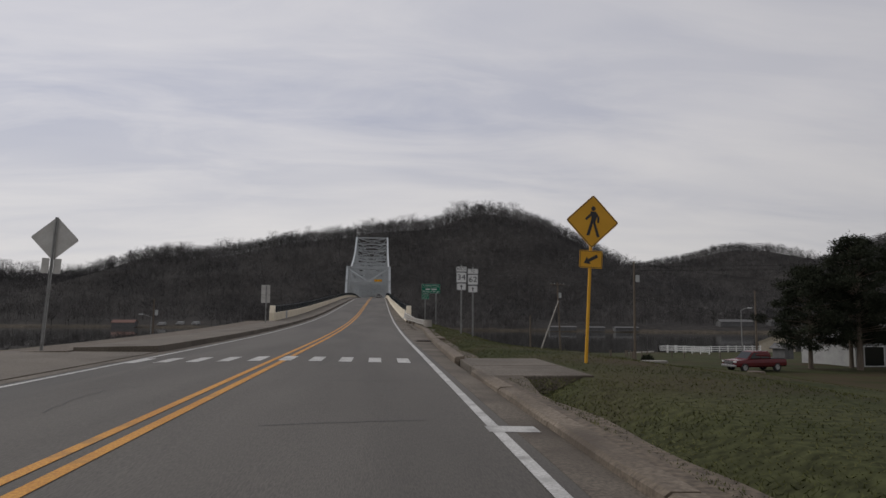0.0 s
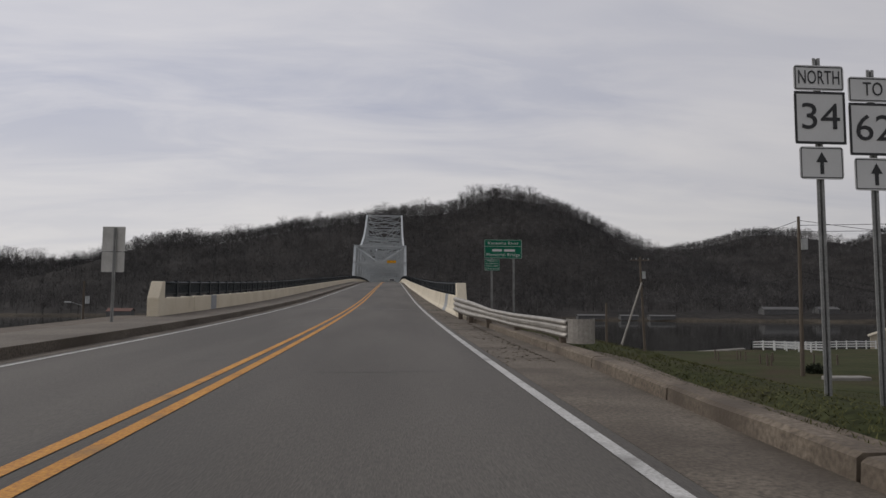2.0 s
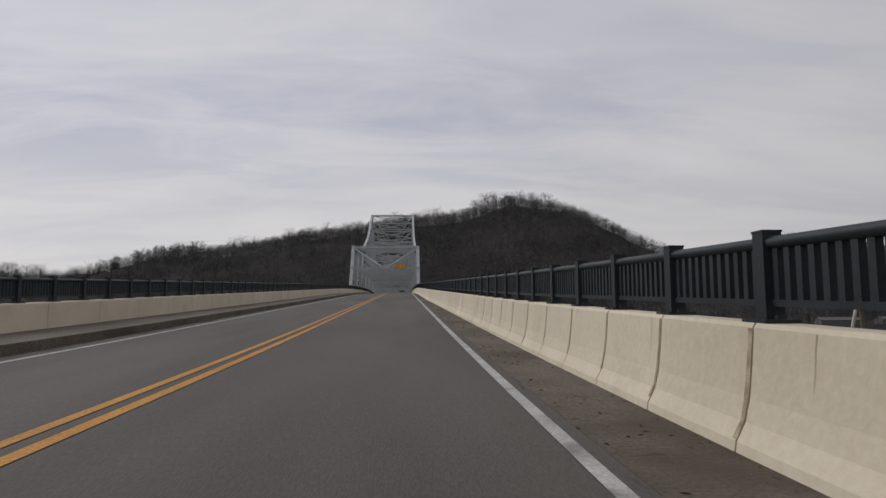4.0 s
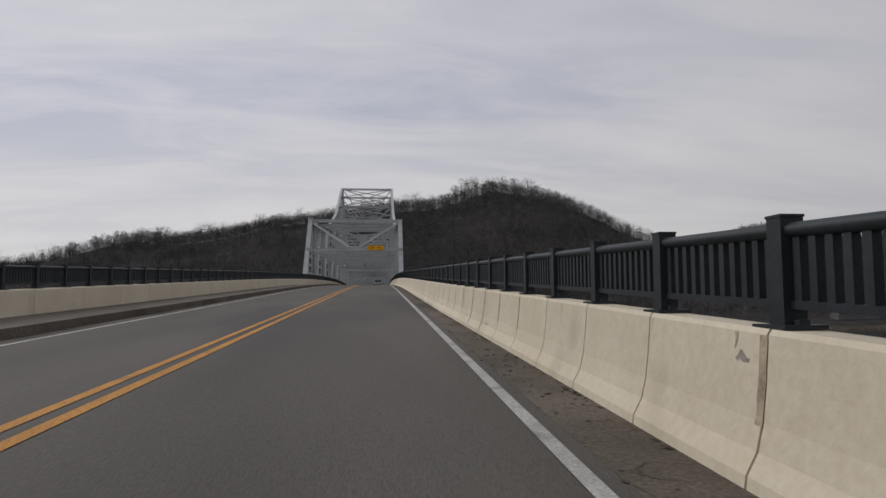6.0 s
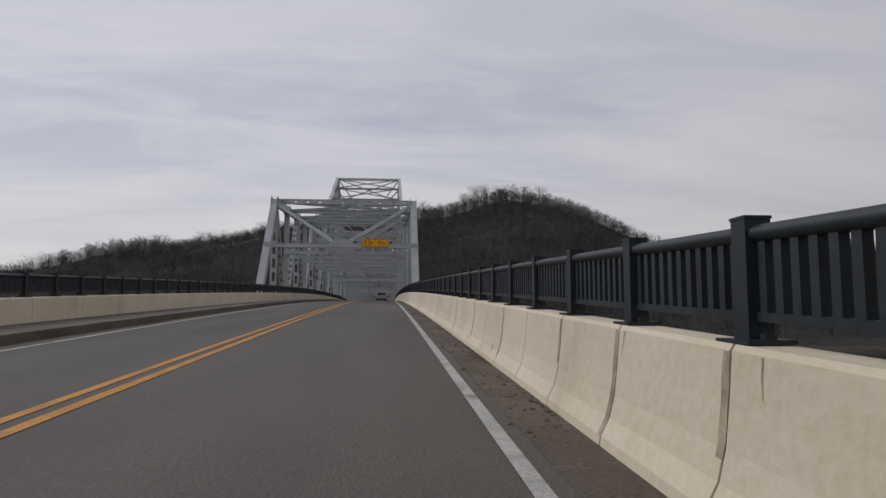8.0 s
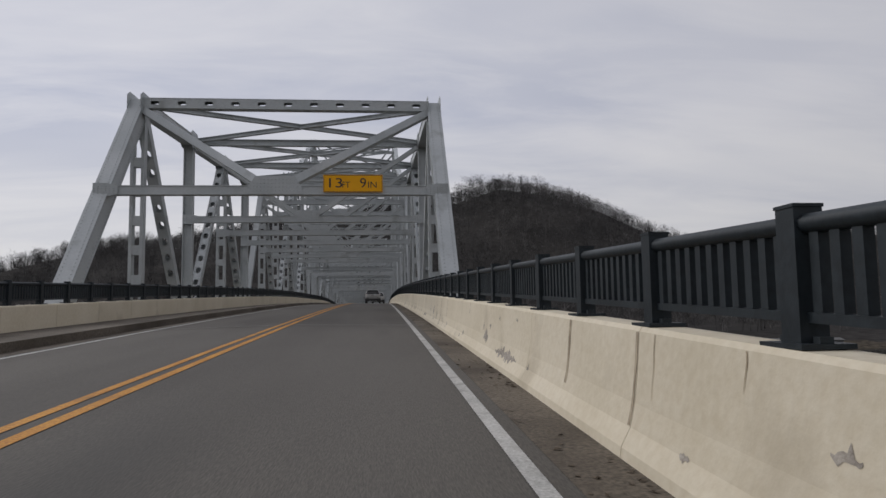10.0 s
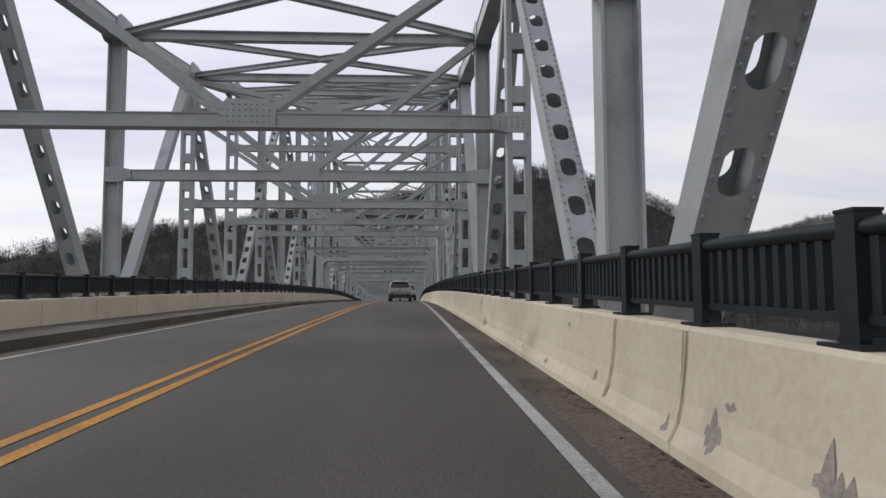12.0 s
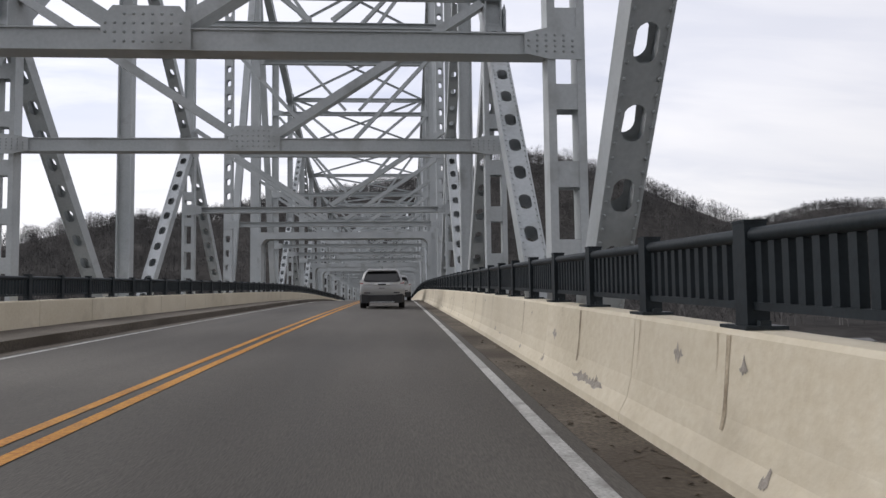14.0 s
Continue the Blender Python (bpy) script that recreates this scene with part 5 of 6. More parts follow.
def pickup(m, label):
    e = thing("pickup_truck", label, "truck", at=m)
    part("body", shell([(-2.9, 0.86, 0.55, 0.9), (-2.85, 0.95, 0.45, 1.15), (-1.9, 0.98, 0.42, 1.18), (0.9, 0.98, 0.42, 1.16), (1.9, 0.97, 0.42, 1.12), (2.75, 0.92, 0.45, 1.05), (2.92, 0.82, 0.5, 0.85)], 0.04), M_redcar, e)
    part("cab", shell([(-1.15, 0.80, 1.1, 1.72), (-1.0, 0.80, 1.1, 1.86), (0.5, 0.79, 1.1, 1.88), (0.75, 0.77, 1.1, 1.80), (1.5, 0.80, 1.1, 1.15)], 0.12), M_redcar, e)
    bm = bmesh.new()
    box(bm, -0.80, 0.80, -2.75, -1.25, 1.06, 1.2)
    part("cargo_bed", bm, M_trim, e)
    for s in (-1, 1):
        for pts in (((0.812, -1.0, 1.22), (0.812, -0.05, 1.22), (0.765, -0.05, 1.72), (0.765, -0.95, 1.72)), ((0.812, 0.05, 1.22), (0.812, 1.2, 1.22), (0.765, 0.72, 1.72), (0.765, 0.05, 1.72))):
            bm = bmesh.new()
            bm.faces.new([bm.verts.new((s * a, b, c)) for a, b, c in pts])
            part("side_window", bm, M_glass, e)
        bm = bmesh.new()
        box(bm, s * 0.72 - 0.16, s * 0.72 + 0.16, 2.74, 2.94, 0.84, 1.0)
        bevel(bm, 0.03)
        part("headlight", bm, M_lamp, e)
        for yy in (-1.75, 1.9):
            wheel(e, s * 0.86, yy, 0.4, 0.26, s)
    bm = bmesh.new()
    bm.faces.new([bm.verts.new(p) for p in ((-0.70, 1.45, 1.2), (0.70, 1.45, 1.2), (0.64, 0.83, 1.78), (-0.64, 0.83, 1.78))])
    part("windscreen", bm, M_glass, e)
    bm = bmesh.new()
    box(bm, -0.60, 0.60, 2.86, 2.95, 0.68, 1.02)
    bevel(bm, 0.02)
    grille = part("grille", bm, M_trim, e)
    for z in (0.76, 0.85, 0.94):
        bm = bmesh.new()
        box(bm, -0.52, 0.52, 2.94, 2.965, z - 0.018, z + 0.018)
        part("grille_bar", bm, M_rim, grille)
    bm = bmesh.new()
    box(bm, -0.9, 0.9, 2.8, 3.0, 0.45, 0.66)
    bevel(bm, 0.03)
    part("bumper", bm, M_rim, e)
    return e


TRUCK = (37.2, 63.8)
pickup(pose(TRUCK[0], TRUCK[1], ground_z(*TRUCK), 0, 0, 102), "dark red pickup truck parked on the low grass lot")

# ---- utility poles and wires ----
M_can = mat("grey_transformer_paint", (0.42, 0.43, 0.42), (0.5, 0.51, 0.5), 3, 0.5, 0.0)


def pole(x, y, top, lean, arm, label, can=True, name="utility_pole"):
    g = ground_z(x, y)
    e = thing(name, label, "utility pole", "utility poles", (x, y, g))
    h = top - g
    bm = bmesh.new()
    tube(bm, (0, 0, -0.6), (lean, 0, h), 0.17, 0.11, 10)
    part("pole_shaft", bm, M_wood, e)
    if arm:
        bm = bmesh.new()
        box(bm, lean - 1.2, lean + 1.2, -0.06, 0.06, h - 0.45, h - 0.33)
        part("crossarm", bm, M_wood, e)
        for s in (-1.05, -0.45, 0.45, 1.05):
            bm = bmesh.new()
            tube(bm, (lean + s, 0, h - 0.33), (lean + s, 0, h - 0.15), 0.045, 0.03, 6)
            part("insulator", bm, M_can, e)
    if can:
        bm = bmesh.new()
        tube(bm, (lean + 0.42, 0, h - 2.6), (lean + 0.42, 0, h - 1.75), 0.24, 0.24, 12)
        part("transformer", bm, M_can, e)
    return (x + lean, y, top)


def wire(p, q, sag, r=0.022, n=14, label="thin dark overhead wire sagging between poles"):
    bm = bmesh.new()
    p, q = Vector(p), Vector(q)
    pts = [p.lerp(q, i / n) - Vector((0, 0, sag * 4 * (i / n) * (1 - i / n))) for i in range(n + 1)]
    sweep(bm, [[c + Vector((0, a, b)) for a, b in ((r, 0), (-r * 0.5, r * 0.87), (-r * 0.5, -r * 0.87))] for c in pts])
    return tagged(part("overhead_wire", bm, M_dark), label, "wire", "overhead wires")


p1 = pole(33.6, 84, 8.1, 0.1, False, "weathered wooden utility pole with a grey transformer")
p2 = pole(32.0, 112, 6.7, -0.5, True, "leaning wooden utility pole with a crossarm and transformer")
bm = bmesh.new()
tube(bm, (27.5, 109.4, ground_z(27.5, 109.4) - 0.3), (31.6, 111.8, 3.6), 0.12, 0.10, 8)
tagged(part("pole_brace", bm, M_galv), "pale leaning brace pole propping the utility pole", "pole", "utility poles")
p3 = pole(56.4, 96, 5.0, 0.0, False, "dark wooden utility pole beside the hut", can=False)
for dz, sg in ((-0.3, 1.0), (-4.3, 2.2), (-4.7, 2.4)):
    wire((p1[0], p1[1], p1[2] + dz), (p2[0], p2[1], p2[2] + dz), sg * 0.6)
    wire((p1[0], p1[1], p1[2] + dz), (p3[0] + 20, p3[1] - 20, p3[2] + dz * 0.6), sg)
wire((p1[0], p1[1], 7.4), (140, 60, 11), 0.8)
wire((p1[0], p1[1], 6.9), (140, 60, 10.2), 0.8)
pole(26.0, 108, 1.2, 0, False, "short dark timber pole on the bank", can=False)
pole(-33.4, 114, 3.4, 0, False, "wooden pole with a small white box near the river", can=True)

# street lights on the low ground


def street_lamp(x, y, top, reach, label):
    g = ground_z(x, y)
    e = thing("street_lamp", label, "street lamp", "street lamps", (x, y, g))
    h = top - g
    s1 = 1 if reach > 0 else -1
    bm = bmesh.new()
    tube(bm, (0, 0, -0.3), (0, 0, h - 0.4), 0.09, 0.06, 8)
    part("mast", bm, M_post, e)
    bm = bmesh.new()
    tube(bm, (0, 0, h - 0.4), (reach * 0.6, 0, h - 0.05), 0.05, 0.04, 6)
    tube(bm, (reach * 0.6, 0, h - 0.05), (reach, 0, h), 0.04, 0.04, 6)
    part("arm", bm, M_post, e)
    bm = bmesh.new()
    box(bm, reach - 0.1, reach + 0.6, -0.15, 0.15, h - 0.1, h + 0.08)
    bevel(bm, 0.05)
    part("lamp_head", bm, M_can, e)


street_lamp(58.7, 104, 2.6, 1.2, "tall grey street lamp with a short arm by the river")
street_lamp(-34.4, 116.0, 0.95, -1.9, "grey street lamp with a long arm on the low ground")

# ---- white rail fence ----


def fence(a, b, n, label):
    e = thing("rail_fence", label, "fence", "white fences")
    for i in range(n + 1):
        x, y = a[0] + (b[0] - a[0]) * i / n, a[1] + (b[1] - a[1]) * i / n
        g = ground_z(x, y)
        bm = bmesh.new()
        box(bm, x - 0.08, x + 0.08, y - 0.08, y + 0.08, g - 0.3, g + 1.45)
        part("fence_post", bm, M_fence, e)
        if i < n:
            x2, y2 = a[0] + (b[0] - a[0]) * (i + 1) / n, a[1] + (b[1] - a[1]) * (i + 1) / n
            g2 = ground_z(x2, y2)
            for h in (0.45, 0.85, 1.25):
                bm = bmesh.new()
                m, length = frame_of((x, y, g + h), (x2, y2, g2 + h), (0, 0, 1))
                box(bm, -0.09, 0.09, -0.025, 0.025, 0, length, m)
                part("fence_rail", bm, M_fence, e)
    return e


fence((60.7, 140), (86.6, 146), 12, "white three-rail vinyl fence along the river bank")
fence((60.7, 140), (67.6, 132), 6, "white three-rail vinyl fence turning across the bank")
rs = random.Random(5)
stone_v = thing("bank_stones", "pale rubble stones lining the bank edge", "stones")
for i in range(40):
    x, y = 50 + i * 0.24, 142 - i * 0.04
    bm = bmesh.new()
    bmesh.ops.create_icosphere(bm, subdivisions=1, radius=0.42)
    for v in bm.verts:
        v.co = Vector((v.co.x * rs.uniform(0.8, 1.3) + x, v.co.y * rs.uniform(0.8, 1.3) + y, v.co.z * 0.6 + ground_z(x, y) + 0.12))
    part("stone", bm, M_concrete, stone_v)
for i in range(13):
    x, y = 38 + rs.uniform(0, 16), 96 + rs.uniform(0, 16)
    g = ground_z(x, y)
    bm = bmesh.new()
    tube(bm, (x, y, g - 0.2), (x + rs.uniform(-0.05, 0.05), y, g + 1.0), 0.1, 0.09, 7)
    tagged(part("timber_post", bm, M_wood), "short dark timber post standing on the bank", "post", "posts on the bank")

# ---- buildings ----
M_siding = mat("pale_grey_siding", (0.42, 0.43, 0.44), (0.47, 0.48, 0.49), 1.5, 0.6, 0.1, stretch=(0.2, 0.2, 6))
M_tan = mat("tan_stucco", (0.40, 0.35, 0.27), (0.47, 0.42, 0.33), 1.0, 0.85, 0.2)
M_roof = mat("grey_shingle_roof", (0.10, 0.10, 0.10), (0.15, 0.145, 0.14), 2, 0.9, 0.3)
M_farwall = mat("weathered_grey_wall", (0.10, 0.10, 0.10), (0.14, 0.138, 0.135), 1.2, 0.8, 0.1)
M_whitewall = mat("white_painted_wall", (0.30, 0.30, 0.295), (0.36, 0.36, 0.35), 1.2, 0.7, 0.1)
M_redroof = mat("rusty_red_roof", (0.13, 0.065, 0.05), (0.17, 0.085, 0.065), 2, 0.85, 0.2)


def house(x, y, w, d, h, roof_h, wall, roof, rz, windows, label, z=None, name="house"):
    e = thing(name, label, "house", at=pose(x, y, ground_z(x, y) - 0.1 if z is None else z, 0, 0, rz))
    bm = bmesh.new()
    pts = [(-w / 2, -0.5), (w / 2, -0.5), (w / 2, h), (0, h + roof_h), (-w / 2, h)]
    sweep(bm, [[(a, yy, b) for a, b in pts] for yy in (-d / 2, d / 2)])
    bmesh.ops.recalc_face_normals(bm, faces=bm.faces)
    part("wall", bm, wall, e)
    for s in (-1, 1):
        m, length = frame_of((0, -d / 2 - 0.35, h + roof_h + 0.05), (0, d / 2 + 0.35, h + roof_h + 0.05), (s * w / 2, 0, -roof_h))
        run = math.hypot(w / 2, roof_h) + 0.4
        bm = bmesh.new()
        box(bm, 0, run, -0.07, 0.07, 0, length, m)
        part("roof_slope", bm, roof, e)
    for i, (wx, wz, ww, wh) in enumerate(windows):
        fr = bmesh.new()
        box(fr, wx - ww / 2 - 0.1, wx + ww / 2 + 0.1, -d / 2 - 0.05, -d / 2 + 0.02, wz - wh / 2 - 0.1, wz + wh / 2 + 0.1)
        f = part("window", fr, M_fence, e)
        bm = bmesh.new()
        box(bm, wx - ww / 2, wx + ww / 2, -d / 2 - 0.07, -d / 2 - 0.03, wz - wh / 2, wz + wh / 2)
        part("pane", bm, M_glass, f)
    return e


house(60.5, 79, 12, 8, 3.2, 1.6, M_whitewall, M_roof, 8, ((-3.5, 1.3, 2.6, 2.1),), "long low white garage behind the dark trees", name="garage")
house(73, 78, 8, 10, 5.6, 2.0, M_siding, M_roof, 12, ((-1.5, 1.5, 1.0, 1.3), (1.6, 4.2, 1.0, 1.3), (1.6, 1.5, 1.0, 1.3)), "two-storey pale grey sided house with a gable")
house(93, 150, 7.0, 7.0, 2.5, 1.5, M_tan, M_tan, -36, (), "small tan hut with a low gable roof by the river", name="hut")
house(66, 105, 2.0, 2.2, 1.9, 0.6, M_farwall, M_roof, 20, (), "small grey garden shed on the low lot", name="shed")
house(-149, 420, 6, 13, 2.4, 1.5, M_farwall, M_redroof, 90, (), "low house with a rusty red roof across the river")
house(212, 384, 6, 20, 2.6, 1.3, M_farwall, M_roof, 90, (), "long low white house on the far river bank")
house(240, 386, 6, 12, 2.4, 1.3, M_farwall, M_roof, 90, (), "weathered house on the far river bank")
for x, w, lab in ((104, 15, "long low boat dock roof on the far bank"), (122, 9, "grey boat house on the far river bank"), (138, 13, "low weathered boat shed on the far bank")):
    house(x, shore_far(x) + 14, 4, w, 1.7, 0.5, M_farwall, M_roof, 90, (), lab, name="boat_house")
# parked white vans on the low ground
for x, y, rz in ((-129, 424, 80), (-120, 430, 95), (-110, 428, 70)):
    e = thing("van", "white van parked on the far river bank", "van", "vans by the river", pose(x, y, ground_z(x, y), 0, 0, rz))
    part("body", shell([(-2.6, 0.9, 0.4, 2.0), (-2.5, 0.98, 0.35, 2.1), (1.2, 0.98, 0.35, 2.1), (1.7, 0.95, 0.35, 1.3), (2.6, 0.85, 0.4, 0.95)], 0.06), M_whitewall, e)
    for s in (-1, 1):
        for yy in (-1.6, 1.6):
            wheel(e, s * 0.86, yy, 0.36, 0.24, s)

# drain box on the grass
e = thing("drain_box", "dark concrete drain box on a flat slab in the grass", "drain", at=(24.3, 41.5, ground_z(24.3, 41.5)))
bm = bmesh.new()
box(bm, -1.3, 1.3, -0.8, 0.8, -0.2, 0.1)
bevel(bm, 0.03)
part("slab", bm, M_concrete, e)
bm = bmesh.new()
box(bm, -0.4, 0.4, -0.35, 0.35, 0.1, 0.5)
bevel(bm, 0.03)
part("box", bm, M_wood, e)

# pale slab lying on the low lot
bm = bmesh.new()
g = ground_z(34.3, 80)
box(bm, 32.8, 35.8, 79.4, 80.6, g - 0.1, g + 0.28)
bevel(bm, 0.06)
tagged(part("concrete_slab", bm, M_concrete), "low pale concrete slab lying in the grass", "slab")

# ---- woods on the hills: bare winter trees ----


def woods(name, spots, label, material, seed, twigs=22, tall=(10, 24), crown_low=(0.10, 0.42), slim=1.0, spread=(0.20, 0.34)):
    """Many bare trees as one mesh: tapered trunks, limbs and twigs."""
    r = np.random.RandomState(seed)
    V, F = [], []
    for x, y, z in spots:
        h = r.uniform(*tall) * (1 + 0.25 * noise.noise(Vector((x * 0.03, y * 0.03, 7))))
        lean = r.normal(0, 0.03, 2)
        k = len(V)
        rr = h * 0.017
        for a in (0, 2.1, 4.2):
            V.append((x + math.cos(a) * rr, y + math.sin(a) * rr, z - 0.5))
        V.append((x + lean[0] * h, y + lean[1] * h, z + h * 0.93))
        F += [(k, k + 1, k + 3), (k + 1, k + 2, k + 3), (k + 2, k, k + 3)]
        wide = h * r.uniform(*spread)
        base = r.uniform(*crown_low)
        T = r.uniform(base, 0.97, twigs)
        A = r.uniform(0, 6.28, twigs)
        for t, a in zip(T, A):
            u = (t - base) / (1 - base)
            length = wide * (0.45 + 1.1 * math.sin(math.pi * min(u * 0.8 + 0.15, 1))) * 0.8
            bx, by, bz = x + lean[0] * h * t, y + lean[1] * h * t, z + h * t * 0.92
            ca, sa = math.cos(a), math.sin(a)
            dx, dy, dz = ca * length, sa * length, length * (0.55 + 0.7 * u)
            w = (0.05 + 0.006 * h * (1 - u)) * slim
            k = len(V)
            V += [(bx - sa * w, by + ca * w, bz), (bx + sa * w, by - ca * w, bz), (bx + dx, by + dy, bz + dz)]
            F.append((k, k + 1, k + 2))
            for q, turn in ((0.35, 0.9), (0.6, -0.8), (0.8, 0.5)):
                c2, s2 = math.cos(a + turn), math.sin(a + turn)
                cx, cy, cz = bx + dx * q, by + dy * q, bz + dz * q
                le = length * 0.5
                k = len(V)
                V += [(cx, cy, cz - 0.09 * slim), (cx + s2 * 0.05, cy, cz + 0.09 * slim), (cx + c2 * le, cy + s2 * le, cz + le * 0.9)]
                F.append((k, k + 1, k + 2))
    me = bpy.data.meshes.new(name)
    me.from_pydata(V, [], F)
    return tagged(part(name, me, material), label, "woods", kind="stuff")


def thick_woods(name, spots, label, material, seed, twigs, tall, radius, width, bushy=0.55):
    """Dense bare woods as one mesh: each tree a thin trunk and a ragged crown of fine upswept twigs."""
    g = np.random.RandomState(seed)
    p = np.array(spots)
    n = len(p)
    h = g.uniform(*tall, n)
    rad = g.uniform(*radius, n)
    # trunks: one slim triangle each
    side = g.uniform(0, 6.28, n)
    w = np.stack((np.cos(side), np.sin(side), np.zeros(n)), 1) * (h * 0.014)[:, None]
    top = p + np.stack((g.normal(0, 0.03, n) * h, g.normal(0, 0.03, n) * h, h * 0.9), 1)
    trunk = np.stack((p - w, p + w, top), 1)
    # twigs: scattered through an egg-shaped crown, pointing up and out
    t = g.uniform(0, 1, (n, twigs))
    low = np.where(g.uniform(0, 1, n) < bushy, 0.02, 0.28)[:, None]
    a = g.uniform(0, 6.28, (n, twigs))
    q = np.sqrt(g.uniform(0, 1, (n, twigs))) * np.sqrt(np.maximum(1 - (2 * t - 0.85) ** 2 / 1.35, 0.05)) * rad[:, None]
    base = np.stack((p[:, None, 0] + np.cos(a) * q, p[:, None, 1] + np.sin(a) * q, p[:, None, 2] + h[:, None] * (low + (0.9 - low) * t)), 2)
    d = np.stack((np.cos(a) * 0.6, np.sin(a) * 0.6, np.full_like(a, 0.9)), 2) + g.normal(0, 0.35, (n, twigs, 3))
    d *= (g.uniform(0.7, 1.5, (n, twigs)) * h[:, None] * 0.11)[:, :, None]
    c = g.normal(0, 1, (n, twigs, 3))
    c *= (width / np.linalg.norm(c, axis=2))[:, :, None]
    twig = np.stack((base - c, base + c, base + d), 2).reshape(-1, 3, 3)
    v = np.concatenate((trunk, twig)).reshape(-1, 3)
    me = bpy.data.meshes.new(name)
    me.vertices.add(len(v))
    me.vertices.foreach_set("co", v.ravel())
    me.loops.add(len(v))
    me.loops.foreach_set("vertex_index", np.arange(len(v)))
    me.polygons.add(len(v) // 3)
    me.polygons.foreach_set("loop_start", np.arange(0, len(v), 3))
    me.update(calc_edges=True)
    return tagged(part(name, me, material), label, "woods", kind="stuff")


r = random.Random(77)
spots = []
while len(spots) < 15000:
    x = r.uniform(-820, 1150)
    crest = 980 if x < 390 else 1201
    y = shore_far(x) + 62 + r.random() ** 0.8 * (crest - 4 - shore_far(x) - 62)
    if -24 < x < 20 and y < 540:
        continue
    spots.append((x, y, ground_z(x, y)))
while len(spots) < 21000:
    x = r.uniform(-820, 1150)
    crest = 980 if x < 390 else 1201
    y = crest + 6 - 170 * r.random() ** 1.3
    spots.append((x, y, ground_z(x, y)))
thick_woods("hill_woods", spots, "bare grey-brown winter woods covering the hills", M_bark, 3, 44, (9, 17), (2.6, 5.0), 0.16)
spots = []
for _ in range(3000):
    x = r.uniform(-820, 1150)
    y = (980 if x < 390 else 1201) + r.uniform(-10, 6)
    spots.append((x, y, ground_z(x, y) - (2.5 if x > 390 else 0.6)))
thick_woods("crest_brush", spots, "low bare brush under the trees of the crest", M_bark, 29, 30, (3.5, 8), (2.0, 4.0), 0.13, 1.0)
# tall thin trees along the crest, sky showing between the trunks; the farther ridge carries lower ones
spots, far_spots = [], []
x = -820.0
while x < 1250:
    x += r.uniform(1.2, 5.0) * (1.5 if -200 < x < -25 else 1.0)
    y = (976 if x < 390 else 1197) + r.uniform(-18, 8)
    (spots if x < 390 else far_spots).append((x, y, ground_z(x, y)))
woods("crest_trees", spots, "tall bare trees standing along the hill crest", M_bark, 23, twigs=56, tall=(13, 24), crown_low=(0.30, 0.5), slim=0.72, spread=(0.20, 0.32))
woods("far_crest_trees", far_spots, "small bare trees along the farther ridge", M_bark, 24, twigs=46, tall=(8, 14), crown_low=(0.2, 0.45), slim=0.7, spread=(0.24, 0.36))
spots = [(x, shore_far(x) + d, ground_z(x, shore_far(x) + d)) for x, d in ((r.uniform(-400, 420), r.uniform(13, 70)) for _ in range(1300)) if abs(x) > 24 and not (-165 < x < -100 and d < 55) and not (95 < x < 250 and d < 50)]
woods("bank_woods", spots, "bare brush and small trees along the far river bank", M_bark, 5, twigs=14, tall=(5, 11))
spots = [(x, y, ground_z(x, y)) for x, y in ((-20 - 190 * r.random() ** 0.8, r.uniform(55, 215)) for _ in range(1000))]
woods("near_brush", spots, "bare brown trees and brush on the low ground", M_bark, 7, twigs=30, tall=(1.5, 3.6), slim=0.6)


def conifer(name, x, y, h, wide, seed, label, limbs):
    """A trunk with limbs that carry lobes of many small needle clumps, so that the outline is ragged with gaps."""
    r = np.random.RandomState(seed)
    g = ground_z(x, y)
    e = thing(name, label, "tree", "dark conifers", (x, y, g))
    trunk = bmesh.new()
    tube(trunk, (0, 0, -0.5), (0.25, 0.1, h * 0.9), h * 0.024, h * 0.005, 8)
    limb = bmesh.new()
    V, F = [], []
    for i in range(limbs):
        t = 0.2 + 0.8 * (i + r.uniform(0, 1)) / limbs
        env = wide * min(1.0, 1.9 * (1.04 - t) ** 0.8) * (0.55 + 0.45 * min(1, (t - 0.1) * 4))
        a = r.uniform(0, 6.28)
        le = env * r.uniform(0.35, 1.05)
        tip = Vector((math.cos(a) * le, math.sin(a) * le, h * t * 0.95 + le * r.uniform(0.0, 0.3)))
        tube(limb, (0.25 * t, 0.1 * t, h * t * 0.88), tip, 0.06, 0.015, 5)
        size = r.uniform(0.7, 1.35) * (0.5 + 0.1 * wide)
        for j in range(150):
            c = tip + Vector(r.normal(0, 0.42, 3) * np.array((size, size, size * 0.55)))
            for q in range(2):
                d = Vector(r.normal(0, 1, 3)).normalized() * r.uniform(0.15, 0.42)
                s = Vector(r.normal(0, 1, 3)).normalized() * 0.06
                k = len(V)
                V += [tuple(c - s), tuple(c + s), tuple(c + d)]
                F.append((k, k + 1, k + 2))
    part("trunk", trunk, M_wood, e)
    tagged(part("branch_work", limb, M_wood, e), kind="stuff")
    me = bpy.data.meshes.new("crown")
    me.from_pydata(V, [], F)
    part("crown", me, M_pine, e)
    return e


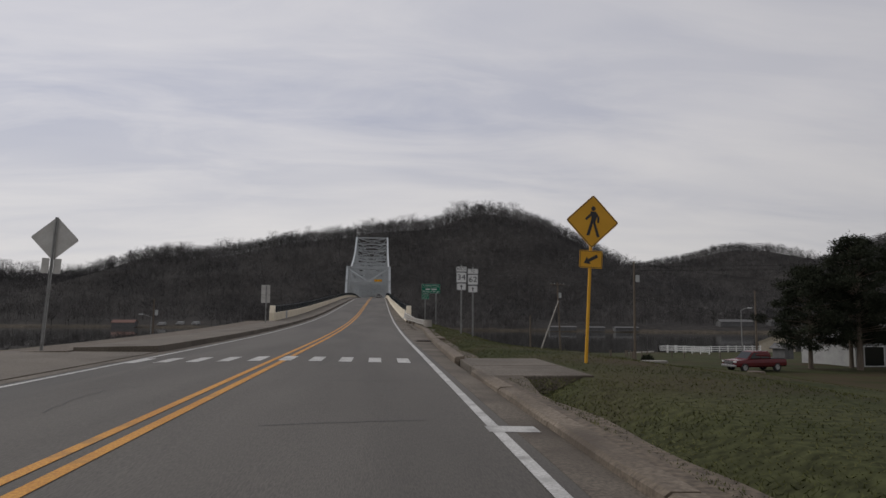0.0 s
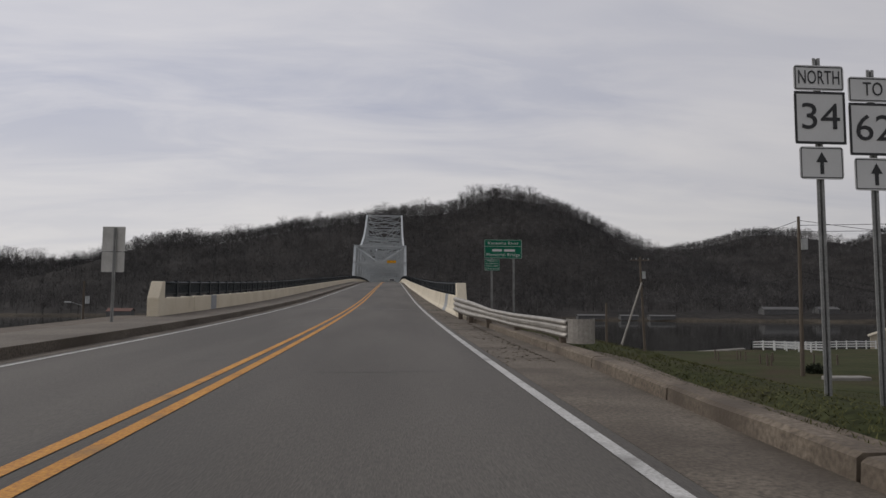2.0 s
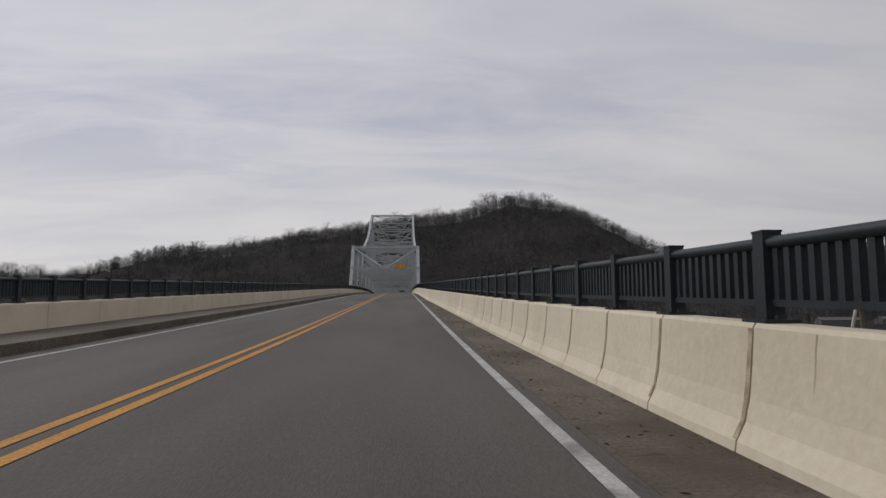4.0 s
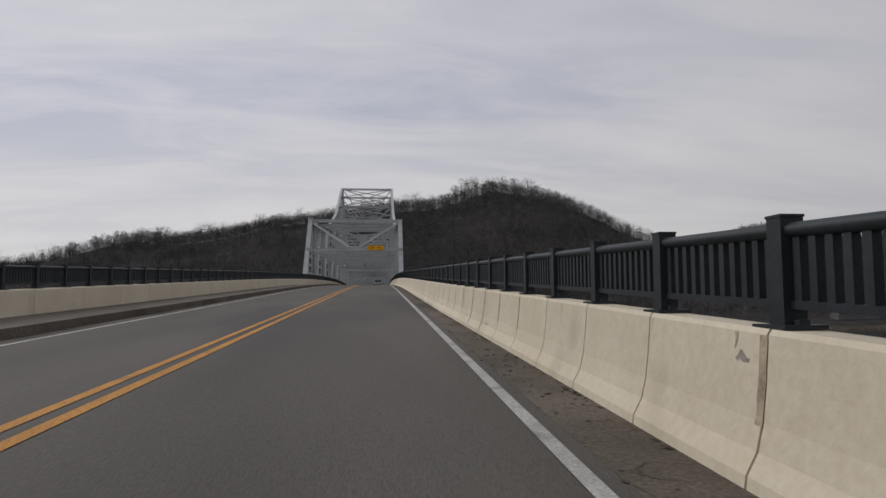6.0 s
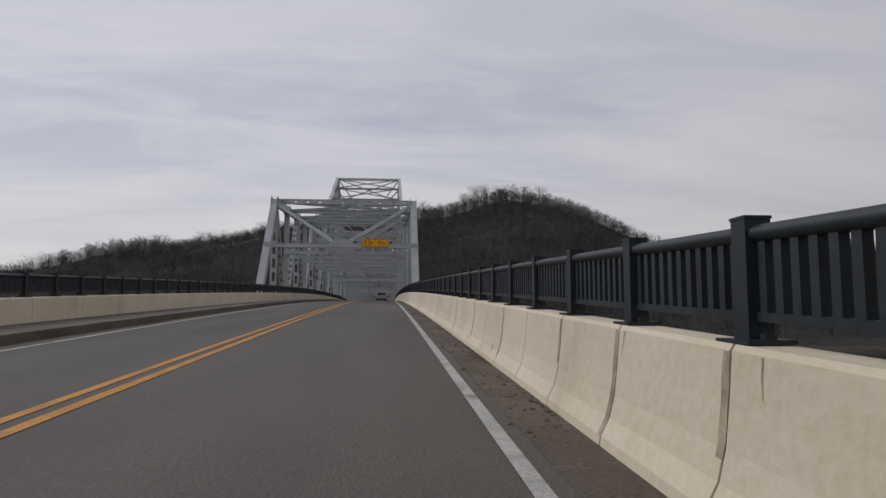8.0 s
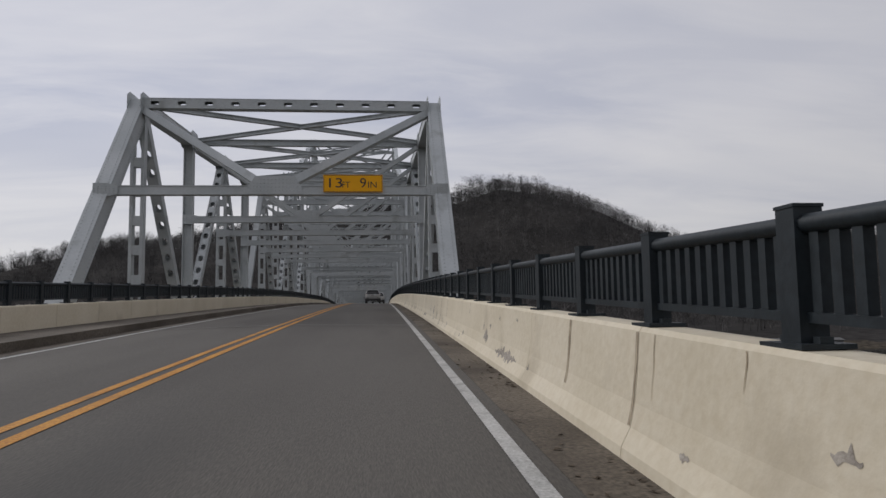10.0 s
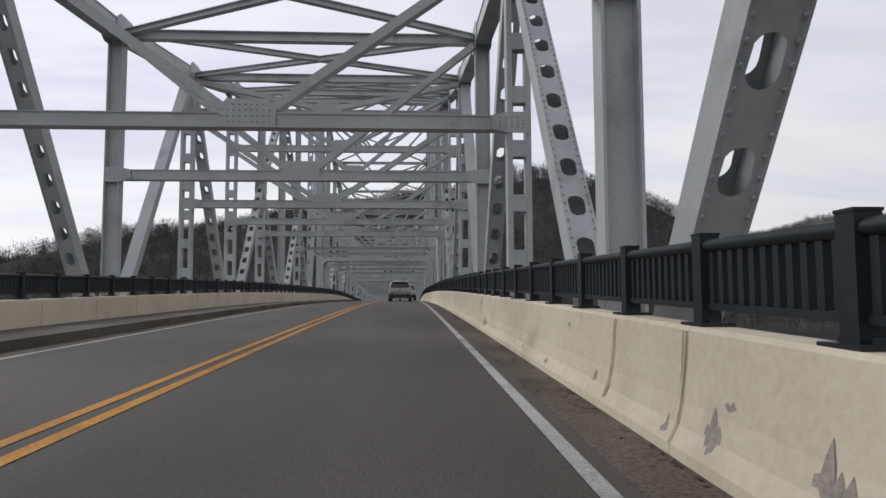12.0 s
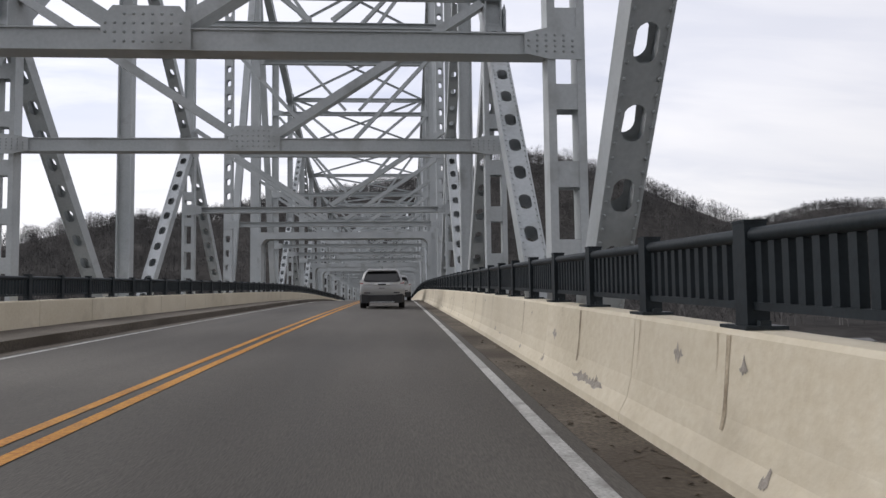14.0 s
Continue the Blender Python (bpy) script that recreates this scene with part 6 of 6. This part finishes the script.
conifer("conifer", 45.6, 68.0, 10.6, 4.6, 1, "tall dark conifer with an uneven crown beside the lot", 90)
conifer("conifer", 49.4, 66.0, 13.6, 4.8, 2, "tall dark conifer with a ragged top beside the house", 90)
conifer("conifer", 52.2, 71.0, 10.5, 4.2, 4, "smaller dark conifer between taller ones", 70)
conifer("conifer", 55.0, 66.2, 14.2, 5.2, 3, "broad dark conifer partly hiding the house", 90)
rr = random.Random(8)
V, F = [], []
for px_, n in ((-300, 5), (-195, 7), (-40, 3), (80, 4), (130, 4), (650, 10), (690, 6), (910, 12)):
    for _ in range(n):
        x = px_ + rr.uniform(-28, 28)
        y = (977 if x < 390 else 1198) + rr.uniform(-12, 8)
        g, h = ground_z(x, y), rr.uniform(12, 20)
        for _ in range(46):
            t = rr.uniform(0.25, 1)
            a = rr.uniform(0, 6.28)
            rad = 3.6 * (1.15 - t) * rr.uniform(0.2, 1)
            c = Vector((x + math.cos(a) * rad, y + math.sin(a) * rad, g + h * t))
            k = len(V)
            for _ in range(3):
                V.append(tuple(c + Vector((rr.uniform(-0.9, 0.9), rr.uniform(-0.9, 0.9), rr.uniform(-0.7, 0.7)))))
            F.append((k, k + 1, k + 2))
me = bpy.data.meshes.new("ridge_pines")
me.from_pydata(V, [], F)
tagged(part("ridge_pines", me, M_pine), "scattered dark pines along the wooded ridge", "woods", kind="stuff")

# bushes by the house
for x, y, s in ((66, 71, 0.9), (68, 71.2, 0.8), (36, 86, 0.8)):
    g = ground_z(x, y)
    r2 = np.random.RandomState(int(x * 7))
    V, F = [], []
    for i in range(260):
        c = Vector(r2.normal(0, 1, 3)).normalized() * s * r2.uniform(0.4, 1.0)
        c.z = abs(c.z)
        for j in range(2):
            k = len(V)
            d = Vector(r2.normal(0, 0.16, 3))
            w = Vector(r2.normal(0, 0.07, 3))
            V += [tuple(c - w), tuple(c + w), tuple(c + d)]
            F.append((k, k + 1, k + 2))
    me = bpy.data.meshes.new("bush")
    me.from_pydata(V, [], F)
    o = part("bush", me, M_pine)
    o.location = (x, y, g)
    tagged(o, "small dark evergreen bush on the grass", "bush", "bushes")

# grass on the bank beside the road
r3 = np.random.RandomState(12)
V, F = [], []
for i in range(120000):
    y = 4 + 60 * r3.uniform() ** 1.25
    x = kerb_x(y) + 0.42 + 24 * r3.uniform() ** 1.7
    if 15.4 < y < 20.6 and x < 6.4:
        continue
    g = ground_z(x, y)
    if x < 5.7:
        g = road_z(y) - 0.02
    a = r3.uniform(0, 6.28)
    patch = noise.noise(Vector((x * 0.5, y * 0.5, 0)))
    h = r3.uniform(0.015, 0.04) * (1 + 0.7 * patch)
    w = 0.009
    k = len(V)
    V += [(x - math.cos(a) * w, y - math.sin(a) * w, g), (x + math.cos(a) * w, y + math.sin(a) * w, g), (x + r3.normal(0, 0.03), y + r3.normal(0, 0.03), g + h)]
    F.append((k, k + 1, k + 2))
me = bpy.data.meshes.new("grass")
me.from_pydata(V, [], F)
tagged(part("grass", me, M_blade), "short tufty winter grass on the bank", "grass", kind="stuff")

# dead leaves, twigs and grit washed along the gutter
r4 = np.random.RandomState(41)
V, F = [], []
for i in range(5200):
    y = 44 + 190 * r4.uniform() ** 1.4
    reach = BAR_R + flare(y) - 3.66
    x = BAR_R + flare(y) - 0.01 - reach * r4.uniform() ** 2.6
    clump = noise.noise(Vector((x * 1.5, y * 0.4, 3)))
    if clump < -0.1 or (y < 61.5 and x > kerb_x(y) - 0.05):
        continue
    z = road_z(y) + crown(x) + 0.006
    a = r4.uniform(0, 6.28)
    if r4.uniform() < 0.12:
        le, w, up = r4.uniform(0.08, 0.22), 0.004, 0.004
    else:
        le, w, up = r4.uniform(0.012, 0.045), r4.uniform(0.008, 0.024), r4.uniform(0.002, 0.016)
    c, sn = math.cos(a), math.sin(a)
    k = len(V)
    V += [(x - c * le, y - sn * le, z), (x - sn * w, y + c * w, z + up), (x + c * le, y + sn * le, z + 0.003), (x + sn * w, y - c * w, z + up * 0.5)]
    F += [(k, k + 1, k + 2), (k, k + 2, k + 3)]
me = bpy.data.meshes.new("gutter_litter")
me.from_pydata(V, [], F)
tagged(part("gutter_litter", me, M_dirt), "dead leaves, twigs and grit washed along the gutter", "litter", kind="stuff")
